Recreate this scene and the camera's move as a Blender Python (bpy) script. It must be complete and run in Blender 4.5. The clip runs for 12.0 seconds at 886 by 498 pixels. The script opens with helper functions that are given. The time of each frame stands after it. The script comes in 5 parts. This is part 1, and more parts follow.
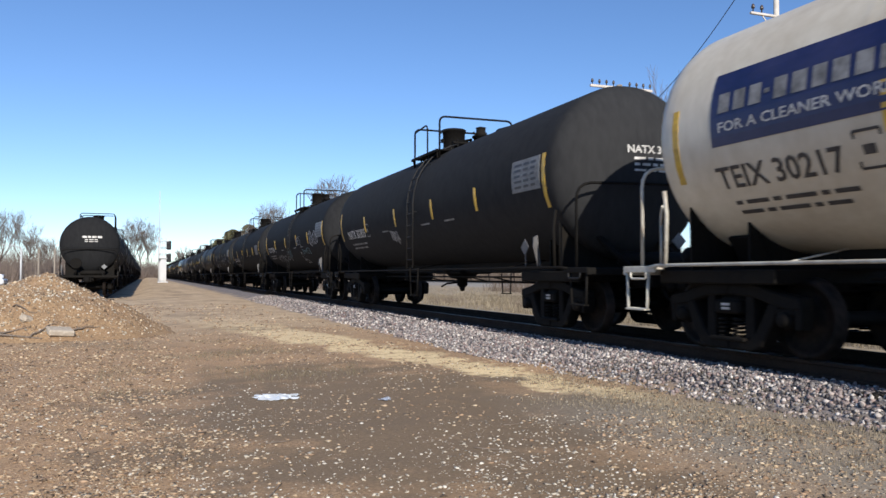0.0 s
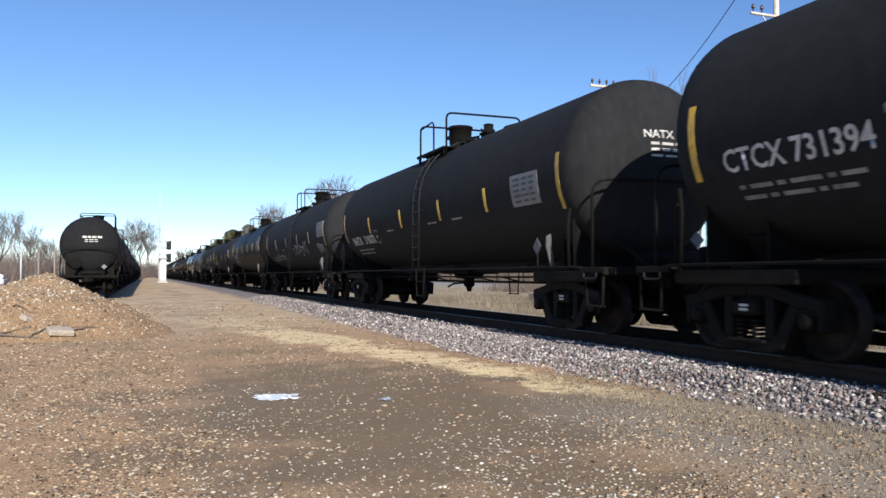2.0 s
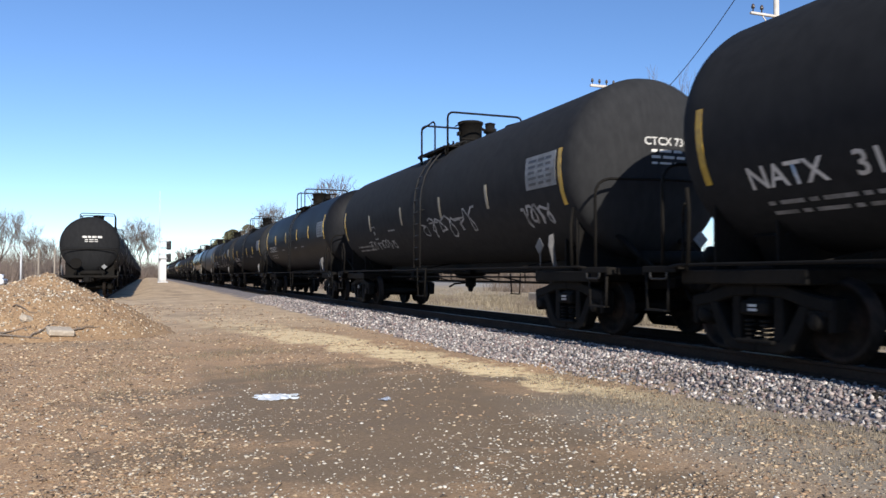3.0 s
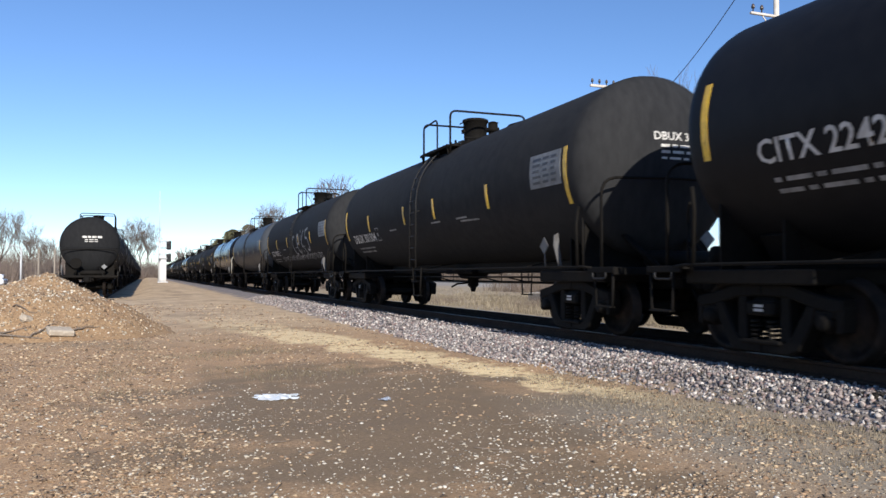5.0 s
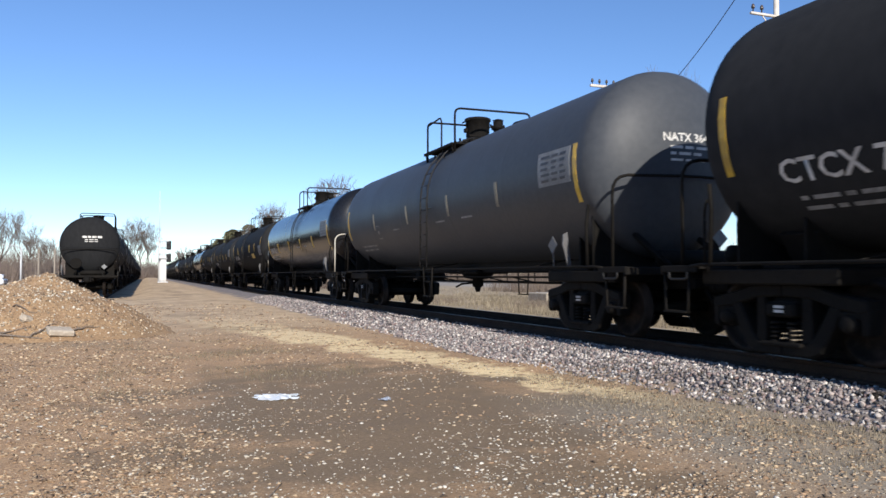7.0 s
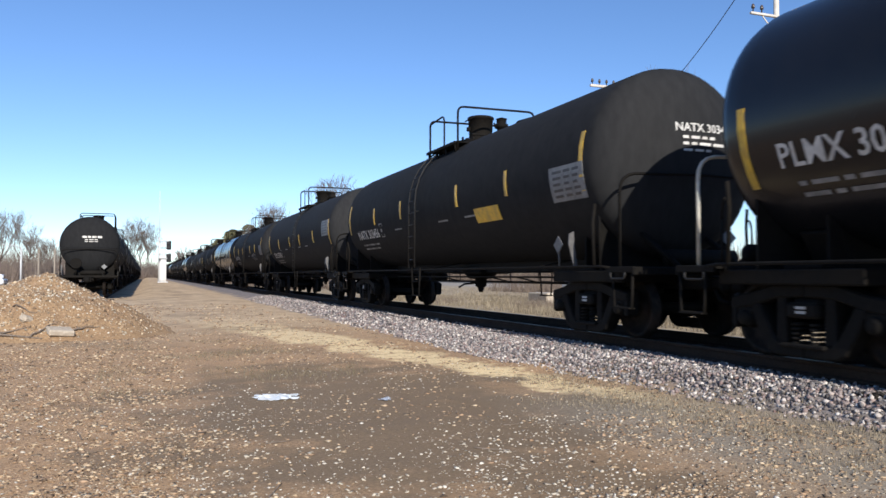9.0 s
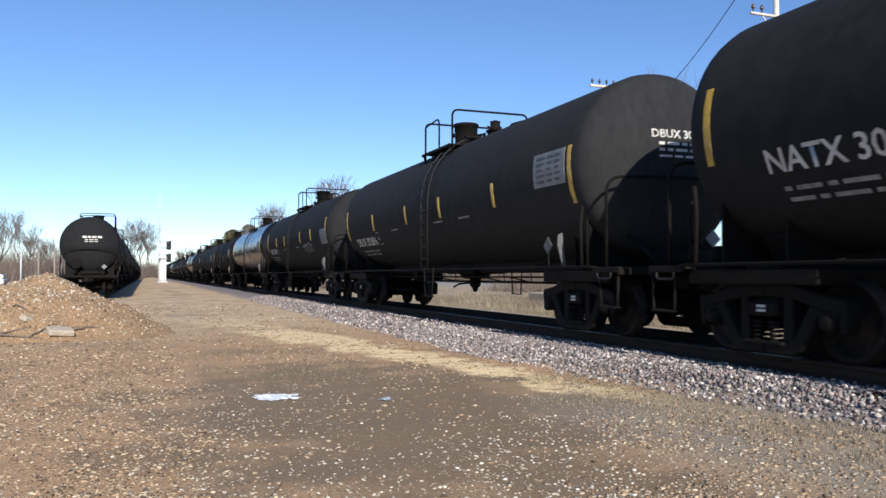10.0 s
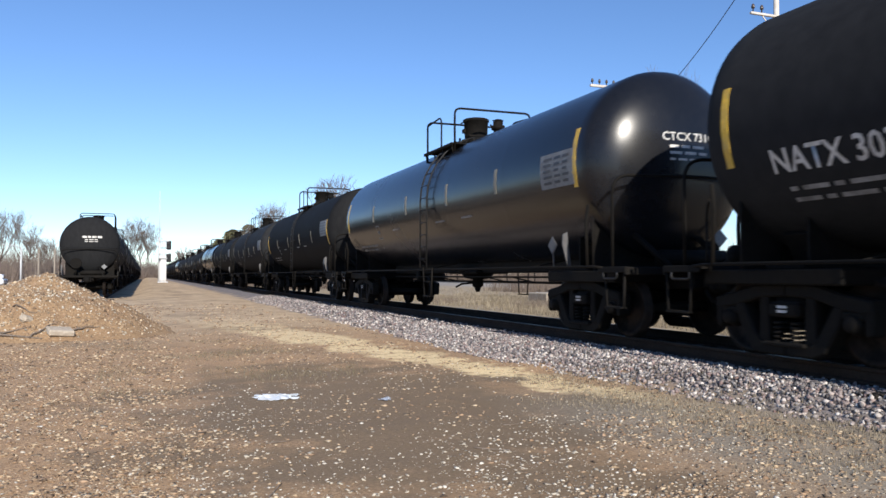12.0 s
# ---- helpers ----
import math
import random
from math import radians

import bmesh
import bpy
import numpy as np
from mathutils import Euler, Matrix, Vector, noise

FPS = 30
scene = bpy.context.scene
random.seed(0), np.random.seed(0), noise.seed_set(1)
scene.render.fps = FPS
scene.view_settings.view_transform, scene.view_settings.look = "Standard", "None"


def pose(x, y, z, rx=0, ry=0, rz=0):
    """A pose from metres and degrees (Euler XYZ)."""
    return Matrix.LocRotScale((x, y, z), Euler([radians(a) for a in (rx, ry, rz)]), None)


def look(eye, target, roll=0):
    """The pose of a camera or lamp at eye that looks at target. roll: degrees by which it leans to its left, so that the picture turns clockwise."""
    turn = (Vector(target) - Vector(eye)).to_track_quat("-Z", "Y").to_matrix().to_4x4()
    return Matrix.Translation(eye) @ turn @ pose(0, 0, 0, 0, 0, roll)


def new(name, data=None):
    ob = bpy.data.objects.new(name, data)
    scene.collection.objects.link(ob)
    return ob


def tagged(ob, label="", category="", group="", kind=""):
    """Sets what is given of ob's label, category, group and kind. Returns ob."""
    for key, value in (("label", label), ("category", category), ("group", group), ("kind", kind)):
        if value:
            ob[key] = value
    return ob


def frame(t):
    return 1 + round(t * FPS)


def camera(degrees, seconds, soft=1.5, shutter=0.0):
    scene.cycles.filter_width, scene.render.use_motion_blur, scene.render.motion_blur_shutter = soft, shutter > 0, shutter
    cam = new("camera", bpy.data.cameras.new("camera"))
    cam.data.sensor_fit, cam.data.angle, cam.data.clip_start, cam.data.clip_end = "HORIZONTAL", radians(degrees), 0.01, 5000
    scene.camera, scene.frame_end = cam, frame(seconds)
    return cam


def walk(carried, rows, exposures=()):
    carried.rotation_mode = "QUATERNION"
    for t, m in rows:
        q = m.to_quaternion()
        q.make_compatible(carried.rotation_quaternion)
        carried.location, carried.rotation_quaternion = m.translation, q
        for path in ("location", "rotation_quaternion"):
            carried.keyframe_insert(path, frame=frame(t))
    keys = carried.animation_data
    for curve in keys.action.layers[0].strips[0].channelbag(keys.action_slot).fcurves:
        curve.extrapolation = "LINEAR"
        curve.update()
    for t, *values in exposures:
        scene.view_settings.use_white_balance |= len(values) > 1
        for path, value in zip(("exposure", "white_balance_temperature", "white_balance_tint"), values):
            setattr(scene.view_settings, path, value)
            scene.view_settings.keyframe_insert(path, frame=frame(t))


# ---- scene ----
# ---------------------------------------------------------------- camera
EYE_Z = 1.36                      # eye above the dirt
RAIL_Z, SIDING_Z = 0.40, 0.27      # rail tops above the dirt
TRACK_X, SIDING_X = 7.82, -2.82   # centre lines of the two tracks, which run along +y
CAR_L, SPEED = 18.06, 18.19       # length over couplers, metres per second
cam = camera(59.16, 12.0, soft=1.5, shutter=0.08)
AIM = pose(0, 0, EYE_Z, 91.92, 0, -20.862)
walk(cam, [(0.0, AIM), (12.0, AIM)], exposures=[(0.0, 0.23), (0.5, 0.27), (1.0, 0.32), (1.5, 0.35), (12.0, 0.35)])

# ---------------------------------------------------------------- light
SUN_EL, SUN_SIDE = 28.0, 5.2     # height, and degrees to the left of straight behind
world = bpy.data.worlds.new("world")
scene.world = world
world.use_nodes = True
wn = world.node_tree
sky = wn.nodes.new("ShaderNodeTexSky")
sky.sky_type, sky.sun_disc = "NISHITA", False
sky.sun_elevation, sky.sun_rotation = radians(SUN_EL), radians(180 + SUN_SIDE)
sky.altitude, sky.air_density, sky.dust_density, sky.ozone_density = 1600, 1.0, 0.0, 3.0
deep = wn.nodes.new("ShaderNodeHueSaturation")
deep.inputs["Saturation"].default_value = 1.07
clear = wn.nodes.new("ShaderNodeMix")      # cold, clear winter air
clear.data_type, clear.blend_type = "RGBA", "MULTIPLY"
clear.inputs[0].default_value, clear.inputs[7].default_value = 1.0, (0.945, 0.972, 1.075, 1)
wn.links.new(sky.outputs[0], clear.inputs[6])
wn.links.new(clear.outputs[2], deep.inputs["Color"])
wn.links.new(deep.outputs[0], wn.nodes["Background"].inputs[0])
wn.nodes["Background"].inputs[1].default_value = 0.118
sun = new("sun", bpy.data.lights.new("sun", "SUN"))
sun.data.energy, sun.data.angle, sun.data.color = 5.0, radians(0.53), (1.0, 0.93, 0.83)
se, ss = radians(SUN_EL), radians(SUN_SIDE)
SUN_DIR = Vector((-math.sin(ss) * math.cos(se), -math.cos(ss) * math.cos(se), math.sin(se)))
sun.matrix_world = look(SUN_DIR * 80, (0, 0, 0))

# ---------------------------------------------------------------- materials
def mat(name, a, b, rough=0.7, metal=0.0, grain=30.0, stain=2.0, stain_col=None, stain_amt=0.5, bump=0.2,
        vary=0.0, rough_var=0.1, coat=0.0, spec=0.5, stretch=(1, 1, 1)):
    """Two-scale procedural surface: a/b mix by fine grain, stain colour by broad patches, bump, shift per object."""
    m = bpy.data.materials.new(name)
    m.use_nodes = True
    t = m.node_tree
    bs = t.nodes["Principled BSDF"]
    co = t.nodes.new("ShaderNodeTexCoord")
    mp = t.nodes.new("ShaderNodeMapping")
    mp.inputs["Scale"].default_value = stretch
    t.links.new(co.outputs["Object"], mp.inputs[0])
    oi = t.nodes.new("ShaderNodeObjectInfo")
    off = t.nodes.new("ShaderNodeVectorMath")
    off.operation = "MULTIPLY_ADD"
    cb = t.nodes.new("ShaderNodeCombineXYZ")
    for i in range(3):
        t.links.new(oi.outputs["Random"], cb.inputs[i])
    t.links.new(cb.outputs[0], off.inputs[0])
    off.inputs[1].default_value = (37, 53, 71)
    t.links.new(mp.outputs[0], off.inputs[2])

    def ntex(scale, detail, rgh=0.6):
        n = t.nodes.new("ShaderNodeTexNoise")
        n.inputs["Scale"].default_value, n.inputs["Detail"].default_value = scale, detail
        n.inputs["Roughness"].default_value = rgh
        t.links.new(off.outputs[0], n.inputs["Vector"])
        return n

    def ramp(src, lo, hi):
        r = t.nodes.new("ShaderNodeMapRange")
        r.inputs["From Min"].default_value, r.inputs["From Max"].default_value = lo, hi
        t.links.new(src, r.inputs["Value"])
        return r.outputs[0]

    def mix(fac, ca, cb_):
        x = t.nodes.new("ShaderNodeMix")
        x.data_type = "RGBA"
        for s, v in ((0, fac), (6, ca), (7, cb_)):
            if isinstance(v, (tuple, list)):
                x.inputs[s].default_value = (*v[:3], 1)
            elif isinstance(v, float):
                x.inputs[s].default_value = v
            else:
                t.links.new(v, x.inputs[s])
        return x.outputs[2]
    g, s = ntex(grain, 6), ntex(stain, 5)
    col = mix(ramp(g.outputs[0], 0.32, 0.68), a, b)
    if stain_col:
        f = t.nodes.new("ShaderNodeMath")
        f.operation = "MULTIPLY"
        f.inputs[1].default_value = stain_amt
        t.links.new(ramp(s.outputs[0], 0.42, 0.66), f.inputs[0])
        col = mix(f.outputs[0], col, stain_col)
    if vary:
        h = t.nodes.new("ShaderNodeHueSaturation")
        t.links.new(ramp(oi.outputs["Random"], 0.0, 1.0), h.inputs["Value"])
        v = t.nodes.new("ShaderNodeMapRange")
        v.inputs["To Min"].default_value, v.inputs["To Max"].default_value = 1 - vary, 1 + vary
        t.links.new(oi.outputs["Random"], v.inputs["Value"])
        t.links.new(v.outputs[0], h.inputs["Value"])
        t.links.new(col, h.inputs["Color"])
        col = h.outputs[0]
    t.links.new(col, bs.inputs["Base Color"])
    rr = t.nodes.new("ShaderNodeMapRange")
    rr.inputs["To Min"].default_value, rr.inputs["To Max"].default_value = rough - rough_var, min(1, rough + rough_var)
    t.links.new(s.outputs[0], rr.inputs["Value"])
    t.links.new(rr.outputs[0], bs.inputs["Roughness"])
    bs.inputs["Specular IOR Level"].default_value = spec
    bs.inputs["Metallic"].default_value = metal
    bs.inputs["Coat Weight"].default_value = coat
    if bump:
        bp = t.nodes.new("ShaderNodeBump")
        bp.inputs["Strength"].default_value, bp.inputs["Distance"].default_value = bump, 0.02
        t.links.new(g.outputs[0], bp.inputs["Height"])
        t.links.new(bp.outputs[0], bs.inputs["Normal"])
    return m


BLACK = mat("black_tank_paint", (0.0165, 0.0171, 0.0186), (0.0240, 0.0247, 0.0263), 0.7, grain=9, stain=0.5, stain_col=(0.030, 0.0302, 0.0306), stain_amt=0.35, spec=0.04, bump=0.02, vary=0.3, stretch=(1, 0.5, 0.35))
DEEP = mat("deep_black_paint", (0.0075, 0.008, 0.010), (0.0115, 0.012, 0.014), 0.55, grain=9, stain=0.5, stain_col=(0.017, 0.0165, 0.016), stain_amt=0.35, spec=0.12, bump=0.02, stretch=(1, 0.5, 0.35))
GLOSS = mat("glossy_black_paint", (0.006, 0.007, 0.010), (0.009, 0.010, 0.013), 0.26, grain=9, stain=0.5, stain_col=(0.022, 0.02, 0.019), stain_amt=0.3, bump=0.01, rough_var=0.05, coat=0.08, spec=0.32)
BLUEGREY = mat("blue_grey_paint", (0.040, 0.046, 0.056), (0.054, 0.060, 0.070), 0.5, spec=0.25, grain=9, stain=0.5, stain_col=(0.05, 0.053, 0.058), stain_amt=0.4, bump=0.02)
CREAM = mat("cream_tank_paint", (0.60, 0.545, 0.43), (0.70, 0.645, 0.53), 0.4, grain=8, stain=0.6, stain_col=(0.36, 0.27, 0.17), stain_amt=0.55, bump=0.02, stretch=(1, 0.6, 0.3))
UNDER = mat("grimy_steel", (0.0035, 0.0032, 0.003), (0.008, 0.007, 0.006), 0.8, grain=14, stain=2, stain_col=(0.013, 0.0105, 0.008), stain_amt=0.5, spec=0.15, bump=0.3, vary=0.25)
CREAM_STEEL = mat("cream_painted_steel", (0.45, 0.43, 0.38), (0.6, 0.58, 0.5), 0.5, grain=20, stain=3, stain_col=(0.2, 0.14, 0.09), stain_amt=0.5, bump=0.05)
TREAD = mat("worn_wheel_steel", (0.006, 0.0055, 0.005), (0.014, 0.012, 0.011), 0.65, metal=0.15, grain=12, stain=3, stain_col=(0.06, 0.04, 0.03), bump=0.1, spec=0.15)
RAILTOP = mat("polished_rail_steel", (0.06, 0.055, 0.05), (0.11, 0.10, 0.095), 0.5, metal=0.7, grain=20, stain=2, bump=0.03)
RUST = mat("rusty_rail_web", (0.028, 0.018, 0.013), (0.055, 0.034, 0.023), 0.9, spec=0.2, grain=25, stain=3, stain_col=(0.02, 0.015, 0.012), bump=0.3)
WOOD_TIE = mat("creosoted_wood", (0.02, 0.017, 0.014), (0.05, 0.042, 0.035), 0.95, spec=0.2, grain=20, stain=3, stain_col=(0.03, 0.025, 0.02), bump=0.5, vary=0.3, stretch=(0.3, 3, 3))
YELLOW = mat("yellow_reflective_tape", (0.55, 0.33, 0.02), (0.7, 0.45, 0.04), 0.45, grain=20, stain=4, stain_col=(0.2, 0.15, 0.08), stain_amt=0.5, bump=0.02, vary=0.3)
WHITE = mat("dirty_white_stencil", (0.50, 0.49, 0.47), (0.66, 0.65, 0.62), 0.6, grain=15, stain=4, stain_col=(0.25, 0.23, 0.2), stain_amt=0.55, bump=0.02)
DIM = mat("faded_stencil", (0.20, 0.20, 0.20), (0.31, 0.31, 0.31), 0.7, grain=12, stain=4, stain_col=(0.06, 0.06, 0.06), stain_amt=0.7, bump=0.02)
GREYP = mat("grey_placard", (0.15, 0.155, 0.16), (0.24, 0.245, 0.25), 0.6, grain=25, stain=3, stain_col=(0.1, 0.1, 0.1), stain_amt=0.6, bump=0.02)
DULLP = mat("dull_galvanised_plate", (0.07, 0.07, 0.075), (0.13, 0.13, 0.135), 0.6, grain=25, stain=3, stain_col=(0.05, 0.045, 0.04), stain_amt=0.6, bump=0.05)
STRIPE_PALE = mat("faded_reflective_tape", (0.22, 0.19, 0.13), (0.34, 0.30, 0.22), 0.5, grain=20, stain=4, stain_col=(0.1, 0.09, 0.08), stain_amt=0.5, bump=0.02, vary=0.3)
LADDERM = mat("worn_black_steel", (0.010, 0.010, 0.0105), (0.020, 0.020, 0.021), 0.5, spec=0.2, grain=20, stain=3, stain_col=(0.026, 0.024, 0.022), bump=0.1)
NAVY = mat("navy_sign", (0.009, 0.014, 0.065), (0.014, 0.02, 0.09), 0.4, grain=10, stain=1, stain_col=(0.05, 0.05, 0.12), bump=0.01)
INK = mat("black_lettering", (0.02, 0.02, 0.025), (0.035, 0.035, 0.04), 0.5, grain=20, stain=3, stain_col=(0.1, 0.09, 0.08), bump=0.0)
SPRAY = mat("sprayed_white", (0.20, 0.21, 0.22), (0.42, 0.43, 0.44), 0.7, grain=6, stain=5, stain_col=(0.05, 0.05, 0.055), stain_amt=0.8, bump=0.0)
SPRAYB = mat("sprayed_teal", (0.05, 0.13, 0.16), (0.14, 0.25, 0.29), 0.7, grain=6, stain=5, stain_col=(0.03, 0.05, 0.06), stain_amt=0.8, bump=0.0)

# ---------------------------------------------------------------- mesh tools
def mesh_of(name, bm, material, smooth=False):
    me = bpy.data.meshes.new(name)
    bm.to_mesh(me)
    bm.free()
    for m in (material if isinstance(material, (list, tuple)) else [material]):
        me.materials.append(m)
    if smooth:
        me.polygons.foreach_set("use_smooth", [True] * len(me.polygons))
    return me


def part(name, bm, material, parent, label="", at=None, smooth=False):
    """Links a bmesh, or a mesh that is shared, as one mesh object under its parent."""
    me = bm if isinstance(bm, bpy.types.Mesh) else mesh_of(name, bm, material, smooth)
    ob = new(name, me)
    ob.parent = parent
    if at is not None:
        ob.matrix_basis = at
    if label:
        tagged(ob, label)
    return ob


def thing(name, m, label, category, group="", kind=""):
    e = new(name)
    e.matrix_basis = m
    return tagged(e, label, category, group, kind)


def solid(name, bm, material, m, label, category, group="", kind="", smooth=False):
    ob = new(name, mesh_of(name, bm, material, smooth))
    ob.matrix_basis = m
    return tagged(ob, label, category, group, kind)


def box(bm, c, s, bevel=0.0, rot=None, mi=0):
    m = Matrix.Translation(c) @ (rot or Matrix()) @ Matrix.Diagonal((*s, 1))
    r = bmesh.ops.create_cube(bm, size=1, matrix=m)
    fs = {f for v in r["verts"] for f in v.link_faces}
    for f in fs:
        f.material_index = mi
    if bevel:
        es = list({e for v in r["verts"] for e in v.link_edges})
        bmesh.ops.bevel(bm, geom=es, offset=bevel, segments=1, affect="EDGES", profile=0.5)


def sweep(bm, pts, r, n=6, mi=0):
    """A round bar along a polyline."""
    pts = [Vector(p) for p in pts]
    rings, up = [], None
    for i, p in enumerate(pts):
        d = (pts[min(i + 1, len(pts) - 1)] - pts[max(i - 1, 0)]).normalized()
        if up is None:
            up = d.orthogonal().normalized()
        u = (up - d * up.dot(d)).normalized()
        up = u
        w = d.cross(u)
        rad = r[i] if isinstance(r, (list, tuple)) else r
        rings.append([bm.verts.new(p + (u * math.cos(2 * math.pi * k / n) + w * math.sin(2 * math.pi * k / n)) * rad) for k in range(n)])
    for a, b in zip(rings, rings[1:]):
        for k in range(n):
            f = bm.faces.new((a[k], a[(k + 1) % n], b[(k + 1) % n], b[k]))
            f.smooth, f.material_index = True, mi
    for ring in (rings[0][::-1], rings[-1]):
        bm.faces.new(ring).material_index = mi


def lathe(bm, prof, n=24, axis="y", at=(0, 0, 0), mi=0, smooth=True):
    """A profile of (along, radius) turned round an axis."""
    at, rings = Vector(at), []
    for a, r in prof:
        ring = []
        for k in range(n):
            c, s = r * math.cos(2 * math.pi * k / n), r * math.sin(2 * math.pi * k / n)
            v = {"y": (c, a, s), "x": (a, c, s), "z": (c, s, a)}[axis]
            ring.append(bm.verts.new(at + Vector(v)))
        rings.append(ring)
    for a, b in zip(rings, rings[1:]):
        for k in range(n):
            f = bm.faces.new((a[k], a[(k + 1) % n], b[(k + 1) % n], b[k]))
            f.smooth, f.material_index = smooth, mi
    for ring in (rings[0], rings[-1]):
        bm.faces.new(ring).material_index = mi
    bmesh.ops.recalc_face_normals(bm, faces=bm.faces[:])


def arc(p0, p1, p2, n=4):
    """A rounded corner from p0 over p1 to p2."""
    p0, p1, p2 = Vector(p0), Vector(p1), Vector(p2)
    return [p0.lerp(p1, t).lerp(p1.lerp(p2, t), t) for t in [i / n for i in range(n + 1)]]


# ---------------------------------------------------------------- tank cars
R, ZC, HALF, HEAD = 1.522, 2.746, 8.12, 0.58


def around(side, y, s, out):
    """A point of the shell, s metres round it from the middle height upwards."""
    a = s / R
    return Vector((side * (R + out) * math.cos(a), y, ZC + (R + out) * math.sin(a)))


def patch(bm, side, y0, y1, s0, s1, out=0.006, n=4):
    """A thin sheet wrapped on the shell."""
    lo, hi = [], []
    for i in range(n + 1):
        s = s0 + (s1 - s0) * i / n
        lo.append([bm.verts.new(around(side, y, s, o)) for y in (y0, y1) for o in (out, out - 0.012)])
    for a, b in zip(lo, lo[1:]):
        for i, j in ((0, 2), (2, 3), (3, 1), (1, 0)):
            bm.faces.new((a[i], a[j], b[j], b[i]))
    bm.faces.new((lo[0][0], lo[0][1], lo[0][3], lo[0][2]))
    bm.faces.new((lo[-1][0], lo[-1][2], lo[-1][3], lo[-1][1]))
    bmesh.ops.recalc_face_normals(bm, faces=bm.faces[:])


def stroke(bm, side, pts, width, out=0.006):
    """A sprayed or painted line wrapped on the shell; points are (along to the reader's right, up)."""
    pts = [Vector((p[0], p[1], 0)) for p in pts]
    prev = None
    for i, p in enumerate(pts):
        d = (pts[min(i + 1, len(pts) - 1)] - pts[max(i - 1, 0)]).normalized()
        nrm = Vector((-d.y, d.x, 0)) * width / 2
        cur = [bm.verts.new(around(side, side * (p + q).x, (p + q).y, out)) for q in (nrm, -nrm)]
        if prev:
            bm.faces.new((prev[0], prev[1], cur[1], cur[0]))
        prev = cur


def lettering(text, height, side, y, s, material, name, parent, out=0.007, width=None, label="", shear=0.0):
    """Words wrapped on the shell; y, s is the middle of the line."""
    cu = bpy.data.curves.new("letters", "FONT")
    cu.body, cu.size, cu.align_x, cu.align_y, cu.resolution_u, cu.shear = text, height / 0.7, "CENTER", "CENTER", 2, shear
    cu.offset = height * 0.022
    ob = new("letters", cu)
    bpy.context.view_layer.update()
    me = bpy.data.meshes.new_from_object(ob.evaluated_get(bpy.context.evaluated_depsgraph_get()))
    bpy.data.objects.remove(ob)
    co = np.empty(len(me.vertices) * 3)
    me.vertices.foreach_get("co", co)
    co = co.reshape(-1, 3)
    if width:
        co[:, 0] *= width / (co[:, 0].max() - co[:, 0].min())
    for v, c in zip(me.vertices, co):
        v.co = around(side, y + side * c[0], s + c[1], out)
    me.materials.clear()
    me.materials.append(material)
    return part(name, me, None, parent, label)


def tank_mesh(material):
    bm = bmesh.new()
    prof = []
    for i in range(9):
        a = math.pi / 2 * i / 8
        prof.append((-(HALF - HEAD) - HEAD * math.cos(a), max(0.02, R * math.sin(a))))
    for y in (-4.6, -1.7, 1.7, 4.6):                      # weld beads
        prof += [(y - 0.12, R), (y - 0.03, R), (y, R + 0.002), (y + 0.03, R), (y + 0.12, R)]
    prof.insert(9, (-(HALF - HEAD) + 0.2, R))
    prof.append((HALF - HEAD - 0.2, R))
    prof += [(-a, r) for a, r in prof[8::-1]]
    lathe(bm, prof, 56, "y", (0, 0, ZC))
    return mesh_of("tank", bm, material)


SHARED = {}


def shared(key, build, material, smooth=False):
    if key not in SHARED:
        bm = bmesh.new()
        build(bm)
        SHARED[key] = mesh_of(key, bm, material, smooth)
    return SHARED[key]


def plate(bm, outline, x0, x1, bevel=0.0):
    """A flat casting: an outline of (along, up) points given a thickness across the car."""
    lo, hi = ([bm.verts.new((x, a, b)) for a, b in outline] for x in (x0, x1))
    fs = [bm.faces.new(lo), bm.faces.new(hi[::-1])]
    n = len(lo)
    fs += [bm.faces.new((lo[i], hi[i], hi[(i + 1) % n], lo[(i + 1) % n])) for i in range(n)]
    bmesh.ops.recalc_face_normals(bm, faces=fs)
    if bevel:
        bmesh.ops.bevel(bm, geom=list({e for f in fs[:2] for e in f.edges}), offset=bevel, segments=1, affect="EDGES", profile=0.5)


